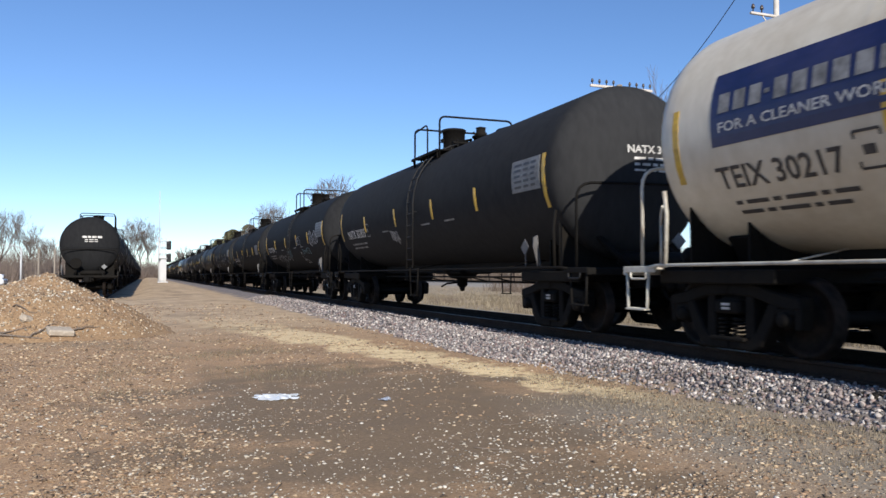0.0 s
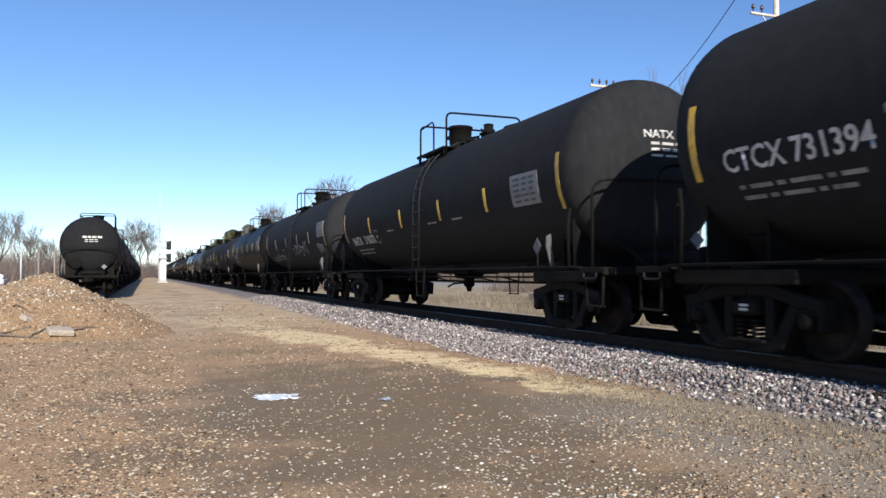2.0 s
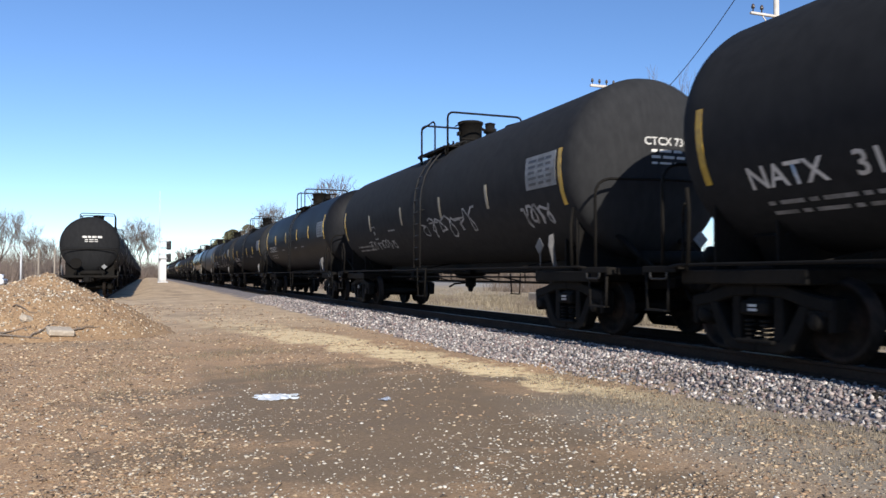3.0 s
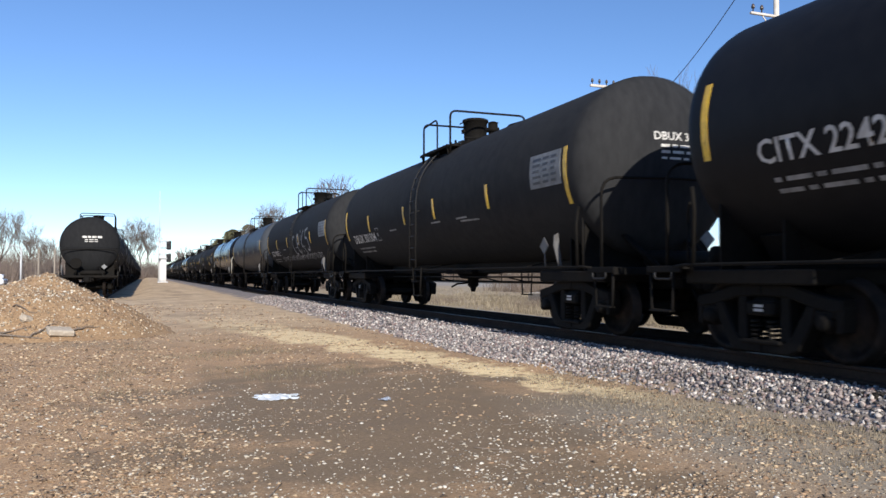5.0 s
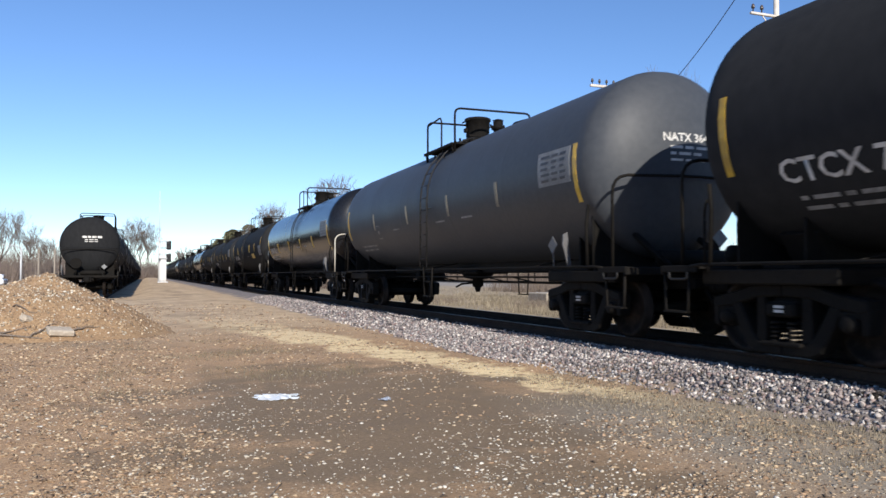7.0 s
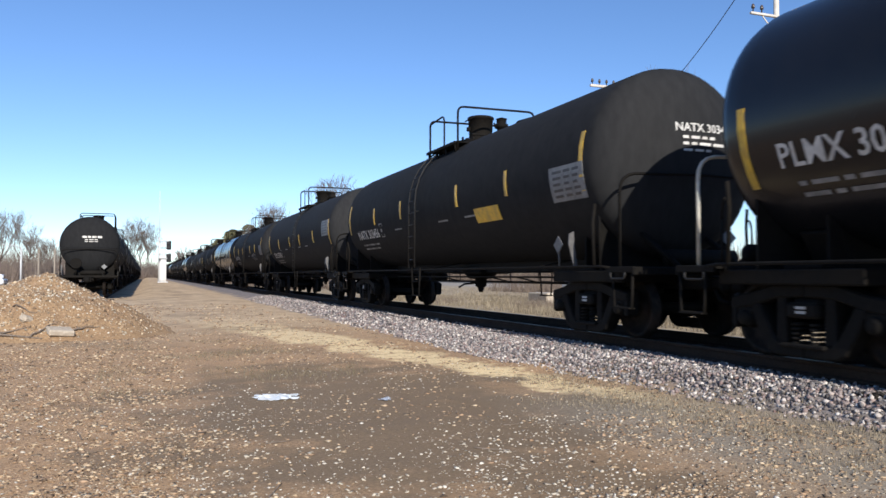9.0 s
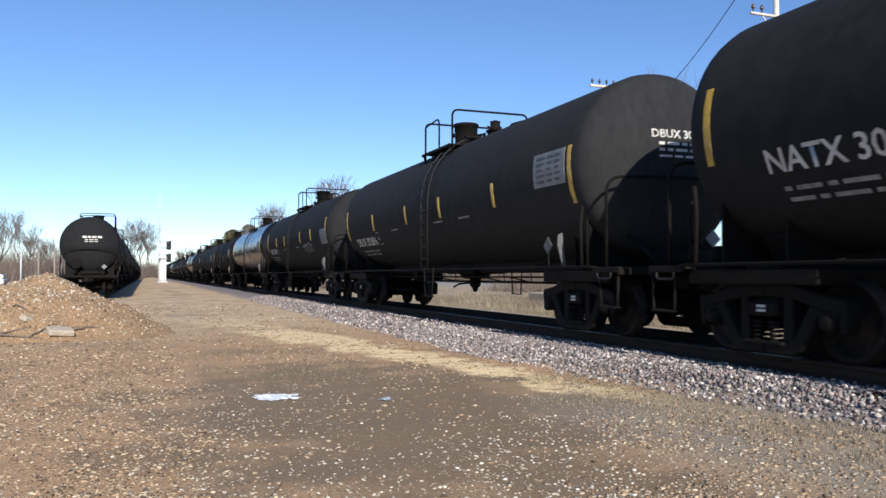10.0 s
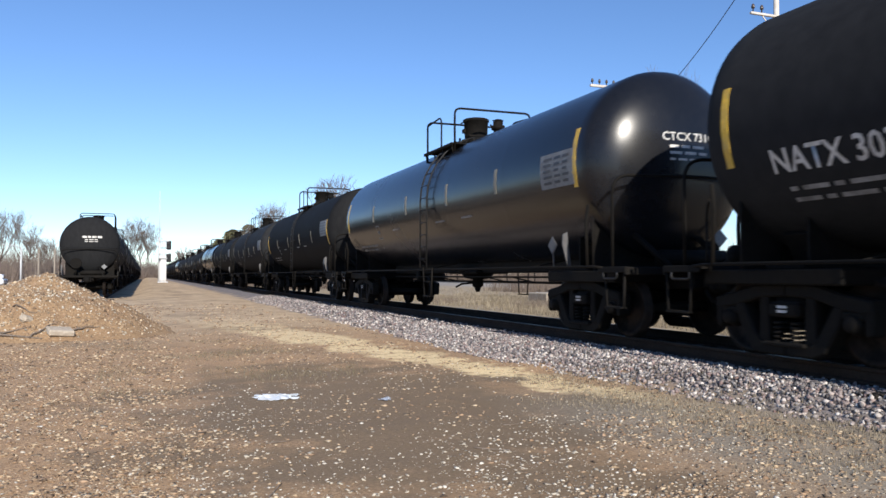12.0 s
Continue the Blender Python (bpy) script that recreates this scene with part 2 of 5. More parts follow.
def b_side_frame(bm):
    """Cast side frame of a three-piece truck: pedestal jaws, top and tension members, columns, spring seat."""
    for s in (-1, 1):
        top = [(0, 0.86), (0.42, 0.86), (0.78, 0.76), (1.12, 0.70), (1.14, 0.58), (1.02, 0.56), (0.76, 0.60), (0.40, 0.70), (0, 0.72)]
        plate(bm, [(s * a, b) for a, b in top], -0.11, 0.11, 0.02)
        plate(bm, [(s * a, b) for a, b in ((0.66, 0.64), (0.80, 0.62), (0.72, 0.40), (0.54, 0.12), (0.40, 0.06), (0, 0.06), (0, 0.19), (0.34, 0.20), (0.44, 0.28))], -0.11, 0.11, 0.02)
        plate(bm, [(s * a, b) for a, b in ((0.27, 0.74), (0.40, 0.74), (0.42, 0.22), (0.25, 0.18))], -0.09, 0.09, 0.015)     # column
        plate(bm, [(s * a, b) for a, b in ((1.03, 0.62), (1.14, 0.62), (1.12, 0.36), (1.06, 0.33), (1.03, 0.36))], -0.10, 0.10, 0.015)   # outer jaw
        box(bm, (0, s * 0.89, 0.545), (0.20, 0.28, 0.09), 0.02)                                                             # bearing adapter
        lathe(bm, [(-0.02, 0.125), (0.12, 0.125)], 14, "x", (0, s * 0.89, 0.457))
        lathe(bm, [(-0.15, 0.03), (-0.14, 0.085), (-0.06, 0.10), (-0.02, 0.125)], 14, "x", (0, s * 0.89, 0.457))                # bearing end cap
        for k in (-1, 1):                                               # springs
            for h in range(5):
                lathe(bm, [(0.20 + h * 0.052, 0.065), (0.228 + h * 0.052, 0.065)], 8, "z", (k * 0.06, s * 0.125, 0))
    box(bm, (0, 0, 0.185), (0.30, 0.60, 0.05), 0.015)                   # spring seat
    box(bm, (0, 0, 0.575), (0.30, 0.44, 0.17), 0.03)                    # bolster end


def b_bolster_stencil(bm):
    for z in (0.605, 0.555):
        box(bm, (-0.153, 0, z), (0.006, 0.14, 0.03))


def b_bolster(bm):
    box(bm, (0, 0, 0.60), (2.2, 0.42, 0.24), 0.05)
    lathe(bm, [(0.66, 0.32), (0.82, 0.28)], 16, "z")
    for s in (-1, 1):
        sweep(bm, [(-0.8, s * 0.36, 0.36), (0.8, s * 0.36, 0.36)], 0.06, 6)      # brake beams
        for k in (-1, 1):
            box(bm, (k * 0.745, s * 0.44, 0.42), (0.1, 0.08, 0.3), 0.02)
    sweep(bm, [(-0.2, -0.9, 0.42), (-0.2, 0.9, 0.42)], 0.03, 6)


def b_wheelset(bm):
    sweep(bm, [(-1.02, 0, 0), (1.02, 0, 0)], 0.085, 10)
    for s in (-1, 1):
        prof = [(0.66, 0.12), (0.66, 0.16), (0.70, 0.20), (0.70, 0.385), (0.675, 0.40), (0.675, 0.47), (0.69, 0.485), (0.71, 0.48),
                (0.722, 0.459), (0.815, 0.452), (0.815, 0.385), (0.765, 0.37), (0.745, 0.22), (0.80, 0.16), (0.80, 0.11)]
        lathe(bm, [(s * a, r) for a, r in prof], 28, "x", mi=1)
        for k in range(3):                                              # bearing cap bolts
            a = 2 * math.pi * k / 3
            box(bm, (s * 1.03, 0.05 * math.cos(a), 0.05 * math.sin(a)), (0.03, 0.03, 0.03))


def b_sill(bm):
    box(bm, (0, 7.35, 0.90), (0.52, 2.5, 0.30), 0.03)                    # draft sill
    box(bm, (0, 6.85, 1.06), (2.3, 0.55, 0.10), 0.03)                    # body bolster
    for s in (-1, 1):                                                   # saddle webs up to the shell
        box(bm, (s * 0.75, 6.85, 1.27), (0.06, 0.55, 0.42), 0.01, Matrix.Rotation(s * 0.55, 4, "Y"))
        sweep(bm, [(s * 0.3, 7.5, 0.98), (s * 1.25, 7.95, 1.04)], 0.05, 6)


def cradle(bm, y, w):
    """Upright plate under the shell, its top edge cut to the shell's curve."""
    n = 14
    lo = [(-w + 2 * w * i / n, 1.0) for i in range(n + 1)]
    loop = lo + [(x, ZC - math.sqrt(R * R - x * x) + 0.01) for x, _ in lo][::-1]
    va, vb = ([bm.verts.new((x, yy, z)) for x, z in loop] for yy in (y - 0.02, y + 0.02))
    m = len(loop)
    for i in range(n):
        bm.faces.new((va[i], va[i + 1], va[m - 2 - i], va[m - 1 - i]))
        bm.faces.new((vb[i + 1], vb[i], vb[m - 1 - i], vb[m - 2 - i]))
    for i in range(m):
        bm.faces.new((va[i], vb[i], vb[(i + 1) % m], va[(i + 1) % m]))


def b_shear_plate(bm):
    box(bm, (0, 7.0, 0.94), (2.5, 2.1, 0.18), 0.02)


def b_centre_sill(bm):
    """Long stiffener under the shell between the two trucks."""
    box(bm, (0, 0, 1.14), (0.56, 12.0, 0.26), 0.03)


def b_reservoir(bm):
    lathe(bm, [(-0.80, 0.04), (-0.74, 0.13), (0.48, 0.13), (0.54, 0.04)], 12, "x", (0, 8.1, 1.22))


def b_head_brace(bm):
    sweep(bm, [(0.42, 8.35, 1.04), (0.72, 7.75, 1.62)], 0.05, 6)


def b_coupler(bm):
    box(bm, (0, 8.72, 0.86), (0.16, 0.34, 0.20), 0.03)
    box(bm, (0.06, 8.93, 0.86), (0.30, 0.20, 0.32), 0.06)
    box(bm, (-0.13, 8.96, 0.86), (0.10, 0.26, 0.28), 0.04)
    sweep(bm, [(0.05, 8.62, 0.74), (0.1, 8.8, 0.60), (0.12, 9.0, 0.56)], 0.03, 6)       # air hose
    sweep(bm, [(0.0, 8.70, 1.02), (-0.6, 8.66, 0.92), (-1.35, 8.62, 0.95)], 0.015, 5)    # uncoupling lever


def b_end_platform(bm):
    for i in range(6):
        box(bm, (0, 7.98 + i * 0.11, 1.06), (2.86, 0.05, 0.04))
    for x in (-1.43, 0, 1.43):
        box(bm, (x, 8.25, 1.04), (0.05, 0.72, 0.09), 0.01)
    box(bm, (0, 8.60, 1.02), (2.9, 0.06, 0.12), 0.015)
    for s in (-1, 1):                                                   # corner stirrup
        sweep(bm, [(s * 1.42, 8.56, 1.0), (s * 1.42, 8.54, 0.50), (s * 1.42, 8.10, 0.50), (s * 1.42, 8.06, 1.0)], 0.022, 6)
        box(bm, (s * 1.42, 8.32, 0.49), (0.10, 0.44, 0.025), 0.005)


def b_sill_step(bm):
    """Shallow handhold under the platform's edge."""
    sweep(bm, [(1.46, 8.06, 1.0)] + arc((1.46, 8.06, 0.96), (1.46, 8.06, 0.91), (1.46, 8.12, 0.91)) + arc((1.46, 8.36, 0.91), (1.46, 8.42, 0.91), (1.46, 8.42, 0.96)) + [(1.46, 8.42, 1.0)], 0.016, 6)


def b_gusset(bm):
    """Pale bent plate that stays the shell against the end platform."""
    plate(bm, [(0.0, 1.08), (0.06, 1.08), (0.16, 1.45), (0.15, 1.62), (0.07, 1.66), (0.05, 1.45)], -0.012, 0.012)


def b_corner_post(bm):
    """Upright from the platform's corner to the shell."""
    sweep(bm, [(1.46, 7.62, 1.06), (1.47, 7.60, 1.75), (1.40, 7.55, 2.05)], 0.028, 6)


def b_end_rail(bm):
    s = 1
    right = [(s * 1.40, 8.22, 1.06), (s * 1.40, 8.22, 2.16)] + arc((s * 1.40, 8.22, 2.16), (s * 1.40, 8.22, 2.42), (s * 1.14, 8.22, 2.45)) + [(s * 0.2, 8.22, 2.48)]
    right = [Vector(p) for p in right]
    sweep(bm, [Vector((-p.x, p.y, p.z)) for p in right] + right[::-1], 0.024, 7)


def b_grab_iron(bm):
    for s in (1,):
        pts = [(s * 1.44, 7.75, 1.06), (s * 1.44, 7.75, 1.62)] + arc((s * 1.44, 7.75, 1.62), (s * 1.44, 7.75, 1.80), (s * 1.36, 7.60, 1.86))
        sweep(bm, pts, 0.018, 6)


def b_side_rail(bm):
    sweep(bm, [(-1.44, -8.02, 1.07), (-1.47, -7.8, 1.09), (-1.47, 7.8, 1.09), (-1.44, 8.02, 1.07)], 0.022, 6)
    for y in (-5.6, 0.0, 5.6):
        sweep(bm, [(-1.47, y, 1.09), (-0.55, y, 1.25)], 0.012, 5)


def b_ladder(bm):
    """Side ladder that follows the shell, with its step below."""
    for y in (-0.23, 0.23):
        sweep(bm, [(-R - 0.09, y, 1.14)] + [around(-1, y, 0.3 * i, 0.09) for i in range(8)], 0.02, 6)
        for s in (-0.2, 1.1, 2.0):
            sweep(bm, [around(-1, y, s, 0.0), around(-1, y, s, 0.09)], 0.014, 5)
    for i in range(13):
        s = -1.40 + 0.29 * i
        a, b = (around(-1, yy, s, 0.09) if s > 0 else Vector((-R - 0.09, yy, ZC + s)) for yy in (-0.23, 0.23))
        sweep(bm, [a, b], 0.013, 5)


def b_step(bm):
    sweep(bm, [(-1.5, -0.32, 1.14), (-1.5, -0.24, 0.46), (-1.5, 0.24, 0.46), (-1.5, 0.32, 1.14)], 0.02, 6)
    sweep(bm, [(-1.5, -0.28, 0.80), (-1.5, 0.28, 0.80)], 0.015, 5)
    box(bm, (-1.5, 0, 0.455), (0.11, 0.48, 0.025), 0.005)


PLAT = 0.95         # half the platform's length


def b_grating(bm):
    box(bm, (-0.88, 0, 4.09), (0.42, 1.92, 0.03), 0.008)
    for i in range(9):
        box(bm, (-0.88, -0.88 + 0.22 * i, 4.11), (0.40, 0.03, 0.02))


def b_platform(bm):
    for s in (-1, 1):
        box(bm, (s * 1.08, 0, 4.07), (0.035, 2.0, 0.07), 0.01)
        for y in (-0.9, -0.3, 0.3, 0.9):
            sweep(bm, [(s * 1.06, y, 4.05), (s * 1.02, y, 3.85)], 0.022, 5)
    for y in (-0.98, 0.98):
        box(bm, (0, y, 4.29), (1.3, 0.05, 0.05), 0.01)


def b_platform_end_rail(bm):
    top, e = 4.93, PLAT
    pts = [(-1.0, e, 3.90), (-1.0, e, top - 0.16)] + arc((-1.0, e, top - 0.16), (-1.0, e, top), (-0.84, e, top)) + \
          [(0.84, e, top)] + arc((0.84, e, top), (1.0, e, top), (1.0, e, top - 0.16)) + [(1.0, e, 3.90)]
    sweep(bm, pts, 0.026, 7)


def b_platform_side_rail(bm):
    pts = [(-1.0, PLAT, 4.82), (-1.0, 0.12, 4.87)] + arc((-1.0, 0.12, 4.87), (-1.0, -0.06, 4.88), (-1.0, -0.06, 4.70)) + [(-1.0, -0.06, 3.90)]
    sweep(bm, pts, 0.022, 7)


def b_housing(bm):
    """Round valve bonnet on its flange, with a hasp."""
    y = 0.60
    lathe(bm, [(4.10, 0.40), (4.32, 0.40), (4.33, 0.30), (4.40, 0.29), (4.84, 0.31), (4.85, 0.335), (4.90, 0.335), (4.92, 0.30), (4.935, 0.05)], 24, "z", (0, y, 0))
    for k in range(10):
        a = 2 * math.pi * k / 10
        box(bm, (0.36 * math.cos(a), y + 0.36 * math.sin(a), 4.34), (0.05, 0.05, 0.07))
    box(bm, (-0.33, y, 4.6), (0.06, 0.14, 0.10), 0.01)
    sweep(bm, [(-0.30, y - 0.2, 4.86), (-0.38, y - 0.1, 4.80), (-0.38, y + 0.1, 4.80), (-0.30, y + 0.2, 4.86)], 0.014, 5)


def b_vent(bm):
    lathe(bm, [(4.15, 0.17), (4.36, 0.17), (4.36, 0.11), (4.44, 0.11), (4.45, 0.16), (4.54, 0.16), (4.55, 0.12), (4.66, 0.12), (4.67, 0.14), (4.70, 0.05)], 14, "z", (0.05, -1.12, 0))
    sweep(bm, [(-0.1, -1.12, 4.50), (-0.2, -1.25, 4.52), (-0.25, -1.45, 4.42)], 0.025, 5)


def b_hatch(bm):
    """Low hinged manway cover with its eye bolts and a fill pipe."""
    lathe(bm, [(4.10, 0.30), (4.34, 0.30), (4.35, 0.34), (4.41, 0.34), (4.44, 0.1)], 18, "z", (0, -0.22, 0))
    for k in range(6):
        a = 2 * math.pi * (k + 0.5) / 6
        box(bm, (0.34 * math.cos(a), -0.22 + 0.34 * math.sin(a), 4.42), (0.05, 0.05, 0.13), 0.01)
    sweep(bm, [(0.0, -0.55, 4.30), (0.0, -0.62, 4.46), (0.0, -0.2, 4.48)], 0.03, 6)
    lathe(bm, [(4.20, 0.09), (4.48, 0.09), (4.48, 0.13), (4.53, 0.13)], 10, "z", (0.1, -0.76, 0))
    sweep(bm, [(-0.35, -0.7, 4.22), (-0.35, -0.72, 4.38), (-0.2, -0.85, 4.40)], 0.02, 5)


def b_outlet(bm):
    lathe(bm, [(0.66, 0.10), (0.70, 0.14), (0.86, 0.14), (0.88, 0.30), (1.0, 0.42), (1.14, 0.62)], 16, "z")
    box(bm, (0, 0, 1.04), (0.9, 1.9, 0.10), 0.05)
    sweep(bm, [(0, 0, 0.78), (-0.4, 0.1, 0.74), (-0.55, 0.1, 0.66)], 0.025, 6)
    lathe(bm, [(0.54, 0.05), (0.66, 0.09)], 10, "z")


def b_brake_gear(bm):
    lathe(bm, [(-0.36, 0.05), (-0.32, 0.15), (0.32, 0.15), (0.36, 0.05)], 14, "y", (0.25, 3.6, 0.92))
    box(bm, (-0.25, 3.6, 0.95), (0.24, 0.28, 0.26), 0.03)
    box(bm, (-0.25, 3.6, 1.12), (0.06, 0.8, 0.16), 0.01)
    sweep(bm, [(0.1, -6.4, 0.80), (0.1, 6.4, 0.80)], 0.028, 6)
    sweep(bm, [(-0.45, -5.4, 0.92), (-0.45, 5.4, 0.92)], 0.02, 6)
    for y in (-4.6, -2.9, -1.5, 1.6, 2.4, 4.4):
        sweep(bm, [(-0.45, y, 0.92), (0.1, y, 0.80), (0.1, y + 0.05, 1.25)], 0.018, 5)


def turned(ob):
    ob.matrix_basis = Matrix.Rotation(math.pi, 4, "Z")
    return ob


def on_head(x, z, out=0.006):
    """A point of the head that faces -y."""
    q = min(0.98, (x * x + (z - ZC) ** 2) / (R * R))
    return Vector((x, -(HALF - HEAD) - HEAD * math.sqrt(1 - q) - out, z))


def head_marks(words, car, material, x0=-0.36, z0=0.40):
    """Lettering, or bars for it, on the head that faces -y; x0, z0 is where the line begins."""
    bm = bmesh.new()
    rows = ((-0.15, 0.62, 0.045), (-0.25, 0.62, 0.045), (-0.35, 0.5, 0.035)) if words else ((0.0, 0.95, 0.11), (-0.15, 0.62, 0.045), (-0.25, 0.6, 0.04))
    for dz, wide, h in rows:
        x = x0 + (0.12 if h < 0.1 else 0.0)
        end = x + wide
        while x < end:
            w = random.choice((0.10, 0.16, 0.22))
            q = [bm.verts.new(on_head(px, ZC + z0 + pz)) for px, pz in ((x, dz - h / 2), (x + w, dz - h / 2), (x + w, dz + h / 2), (x, dz + h / 2))]
            bm.faces.new(q)
            x += w + 0.05
    tagged(part("head_stencil", bm, material, car, "rows of small white stencilling"), kind="stuff")
    if words:
        ob = lettering(words, 0.13, -1, 0, 0, material, "head_lettering", car, width=0.105 * len(words))
        half = 0.0525 * len(words)
        for v in ob.data.vertices:
            s = R * math.asin((v.co.z - ZC) / (R + 0.007))
            v.co = on_head(-v.co.y + x0 + half, ZC + z0 + s)
    bm = bmesh.new()                                        # hazard placard low on the head
    box(bm, (0.73, -HALF + 0.10, ZC - 1.20), (0.21, 0.02, 0.21), 0.005, Matrix.Rotation(math.pi / 4, 4, "Y"))
    part("head_placard", bm, GREYP, car, "pale diamond placard on the head")


def b_head_shield(bm):
    """Lower half of the head that faces -y, a plate a little proud of it."""
    rows = []
    for i in range(9):
        z = -R * 1.0 + (R - 0.18) * i / 8
        half = math.sqrt(max(0.0, 0.97 * R * R - z * z))
        rows.append([bm.verts.new(on_head(half * (-1 + 2 * j / 16), ZC + z, 0.025)) for j in range(17)])
    for a, b in zip(rows, rows[1:]):
        for j in range(16):
            bm.faces.new((a[j], a[j + 1], b[j + 1], b[j])).smooth = True
    sweep(bm, [v.co.copy() for v in rows[-1]], 0.02, 5)


def b_hand_brake(bm):
    lathe(bm, [(-0.04, 0.27), (0.0, 0.29), (0.04, 0.27)], 18, "y", (-0.62, -8.62, 1.72))
    box(bm, (-0.62, -8.52, 1.65), (0.30, 0.14, 0.5), 0.03)
    sweep(bm, [(-0.62, -8.5, 1.6), (-0.62, -8.5, 1.06)], 0.04, 6)


def b_placard(bm):
    d = 0.15
    box(bm, (-1.42, 0, 1.46), (0.02, d * 1.5, d * 1.5), 0.01, Matrix.Rotation(math.pi / 4, 4, "X"))
    sweep(bm, [(-1.41, 0, 1.46), (-1.40, 0, 1.08)], 0.015, 5)


STRIPES = (7.33, 4.30, 1.23, -1.70, -4.35, -7.33)
SPIN = []           # wheelsets to be keyed


def tank_car(y, x, shell, label, words=None, stripe=WHITE, stripe_y=STRIPES, detail=2, steel=None, group="", flip=False, small=DIM, words_y=5.45, words_w=2.3, words_s=-0.62, ladder_y=-0.55, high=0.0, panel=(6.65, 0.0), head_x=-0.36, head_z=0.40, head_words=None, rail=None, bonnet=0.0):
    """One tank car at rest; detail 0 far, 1 middle, 2 near."""
    car = thing("tank_car", pose(x, y, RAIL_Z if x > 0 else SIDING_Z, 0, 0, 180 if flip else 0), label, "tank car", group)
    st = steel or UNDER
    key = "" if steel is None else steel.name
    if shell.name not in SHARED:
        SHARED[shell.name] = tank_mesh(shell)
    part("tank", SHARED[shell.name], None, car)
    for turn in (False, True):
        fix = turned if turn else (lambda o: o)
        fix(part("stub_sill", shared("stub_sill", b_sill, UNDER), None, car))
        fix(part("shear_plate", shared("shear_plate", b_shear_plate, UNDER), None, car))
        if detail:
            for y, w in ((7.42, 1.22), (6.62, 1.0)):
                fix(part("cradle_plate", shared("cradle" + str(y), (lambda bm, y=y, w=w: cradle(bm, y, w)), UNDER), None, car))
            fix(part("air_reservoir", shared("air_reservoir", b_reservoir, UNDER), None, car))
            for dx in (0.0, -1.14):
                fix(part("head_brace", shared("head_brace", b_head_brace, UNDER), None, car)).location.x = dx * (-1 if turn else 1)
        fix(part("end_platform", shared("end_platform" + key, b_end_platform, st), None, car))
        fix(part("end_rail", shared("end_rail" + (rail.name if rail else key), b_end_rail, rail or st), None, car, "bent pipe end handrail"))
        for s in (-1, 1):
            g = fix(part("grab_iron", shared("grab_iron" + key, b_grab_iron, st), None, car))
            if s < 0:
                g.location.x = 2.88 * (1 if turn else -1)
        for s in (-1, 1):
            g = fix(part("sill_step", shared("sill_step" + key, b_sill_step, steel or LADDERM), None, car))
            if s < 0:
                g.location.x = 2.92 * (1 if turn else -1)
            g = fix(part("corner_post", shared("corner_post" + key, b_corner_post, st), None, car))
            if s < 0:
                g.location.x = 2.93 * (1 if turn else -1)
        if detail and turn:
            for s in (-1, 1):
                part("gusset", shared("gusset", b_gusset, DULLP), None, car, "pale bent brace plate", pose(s * 1.36, 6.95 * (-1 if turn else 1), 0, 0, 0, 90 if s < 0 else -90))
        fix(part("side_rail", shared("side_rail" + key, b_side_rail, st), None, car))
        if detail:
            fix(part("coupler", shared("coupler", b_coupler, UNDER), None, car, "dark cast coupler"))
            fix(part("ladder", shared("ladder", b_ladder, LADDERM), None, car)).location.y = ladder_y * (-1 if turn else 1)
            fix(part("step", shared("step", b_step, UNDER), None, car)).location.y = ladder_y * (-1 if turn else 1)
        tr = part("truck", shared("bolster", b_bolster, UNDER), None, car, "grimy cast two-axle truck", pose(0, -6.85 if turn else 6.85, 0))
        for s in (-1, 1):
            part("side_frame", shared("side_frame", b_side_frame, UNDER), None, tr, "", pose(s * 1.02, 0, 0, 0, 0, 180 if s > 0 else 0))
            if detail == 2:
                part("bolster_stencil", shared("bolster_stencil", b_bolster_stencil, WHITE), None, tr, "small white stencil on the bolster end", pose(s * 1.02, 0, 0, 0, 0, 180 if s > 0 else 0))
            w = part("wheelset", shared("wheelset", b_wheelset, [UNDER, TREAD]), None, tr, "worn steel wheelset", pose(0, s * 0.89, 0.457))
            if detail == 2 and x > 0:
                SPIN.append(w)
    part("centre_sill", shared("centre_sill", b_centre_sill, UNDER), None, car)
    part("platform", shared("platform", b_platform, UNDER), None, car, "platform frame round the manway")
    part("grating", shared("grating", b_grating, UNDER), None, car)
    turned(part("grating", shared("grating", b_grating, UNDER), None, car))
    for turn in (False, True):
        for nm, fn in (("platform_end_rail", b_platform_end_rail), ("platform_side_rail", b_platform_side_rail)):
            ob = part(nm, shared(nm, fn, UNDER), None, car)
            if turn:
                turned(ob)
    part("manway_housing", shared("manway_housing", b_housing, UNDER), None, car).location.y = bonnet
    part("outlet_valve", shared("outlet_valve", b_outlet, UNDER), None, car)
    if detail:
        part("vent", shared("vent", b_vent, UNDER), None, car)
        part("hatch", shared("hatch", b_hatch, UNDER), None, car).location.y = 0.85 if bonnet else 0.0
        part("brake_gear", shared("brake_gear", b_brake_gear, UNDER), None, car)
        for i, sy in enumerate(stripe_y):
            for s in (-1, 1):
                end = abs(sy) > 7
                k = ("stripe_end" if end else "stripe") + str(s) + stripe.name + str(high)
                tape = YELLOW if end and x > 0 and detail == 2 else stripe
                k += tape.name
                me = shared(k, (lambda bm, s=s, end=end: patch(bm, s, -0.055, 0.055, high - (0.65 if end else 0.47), high + (0.30 if end else 0.01))), tape)
                part("reflective_stripe", me, None, car, "", pose(0, sy, 0))
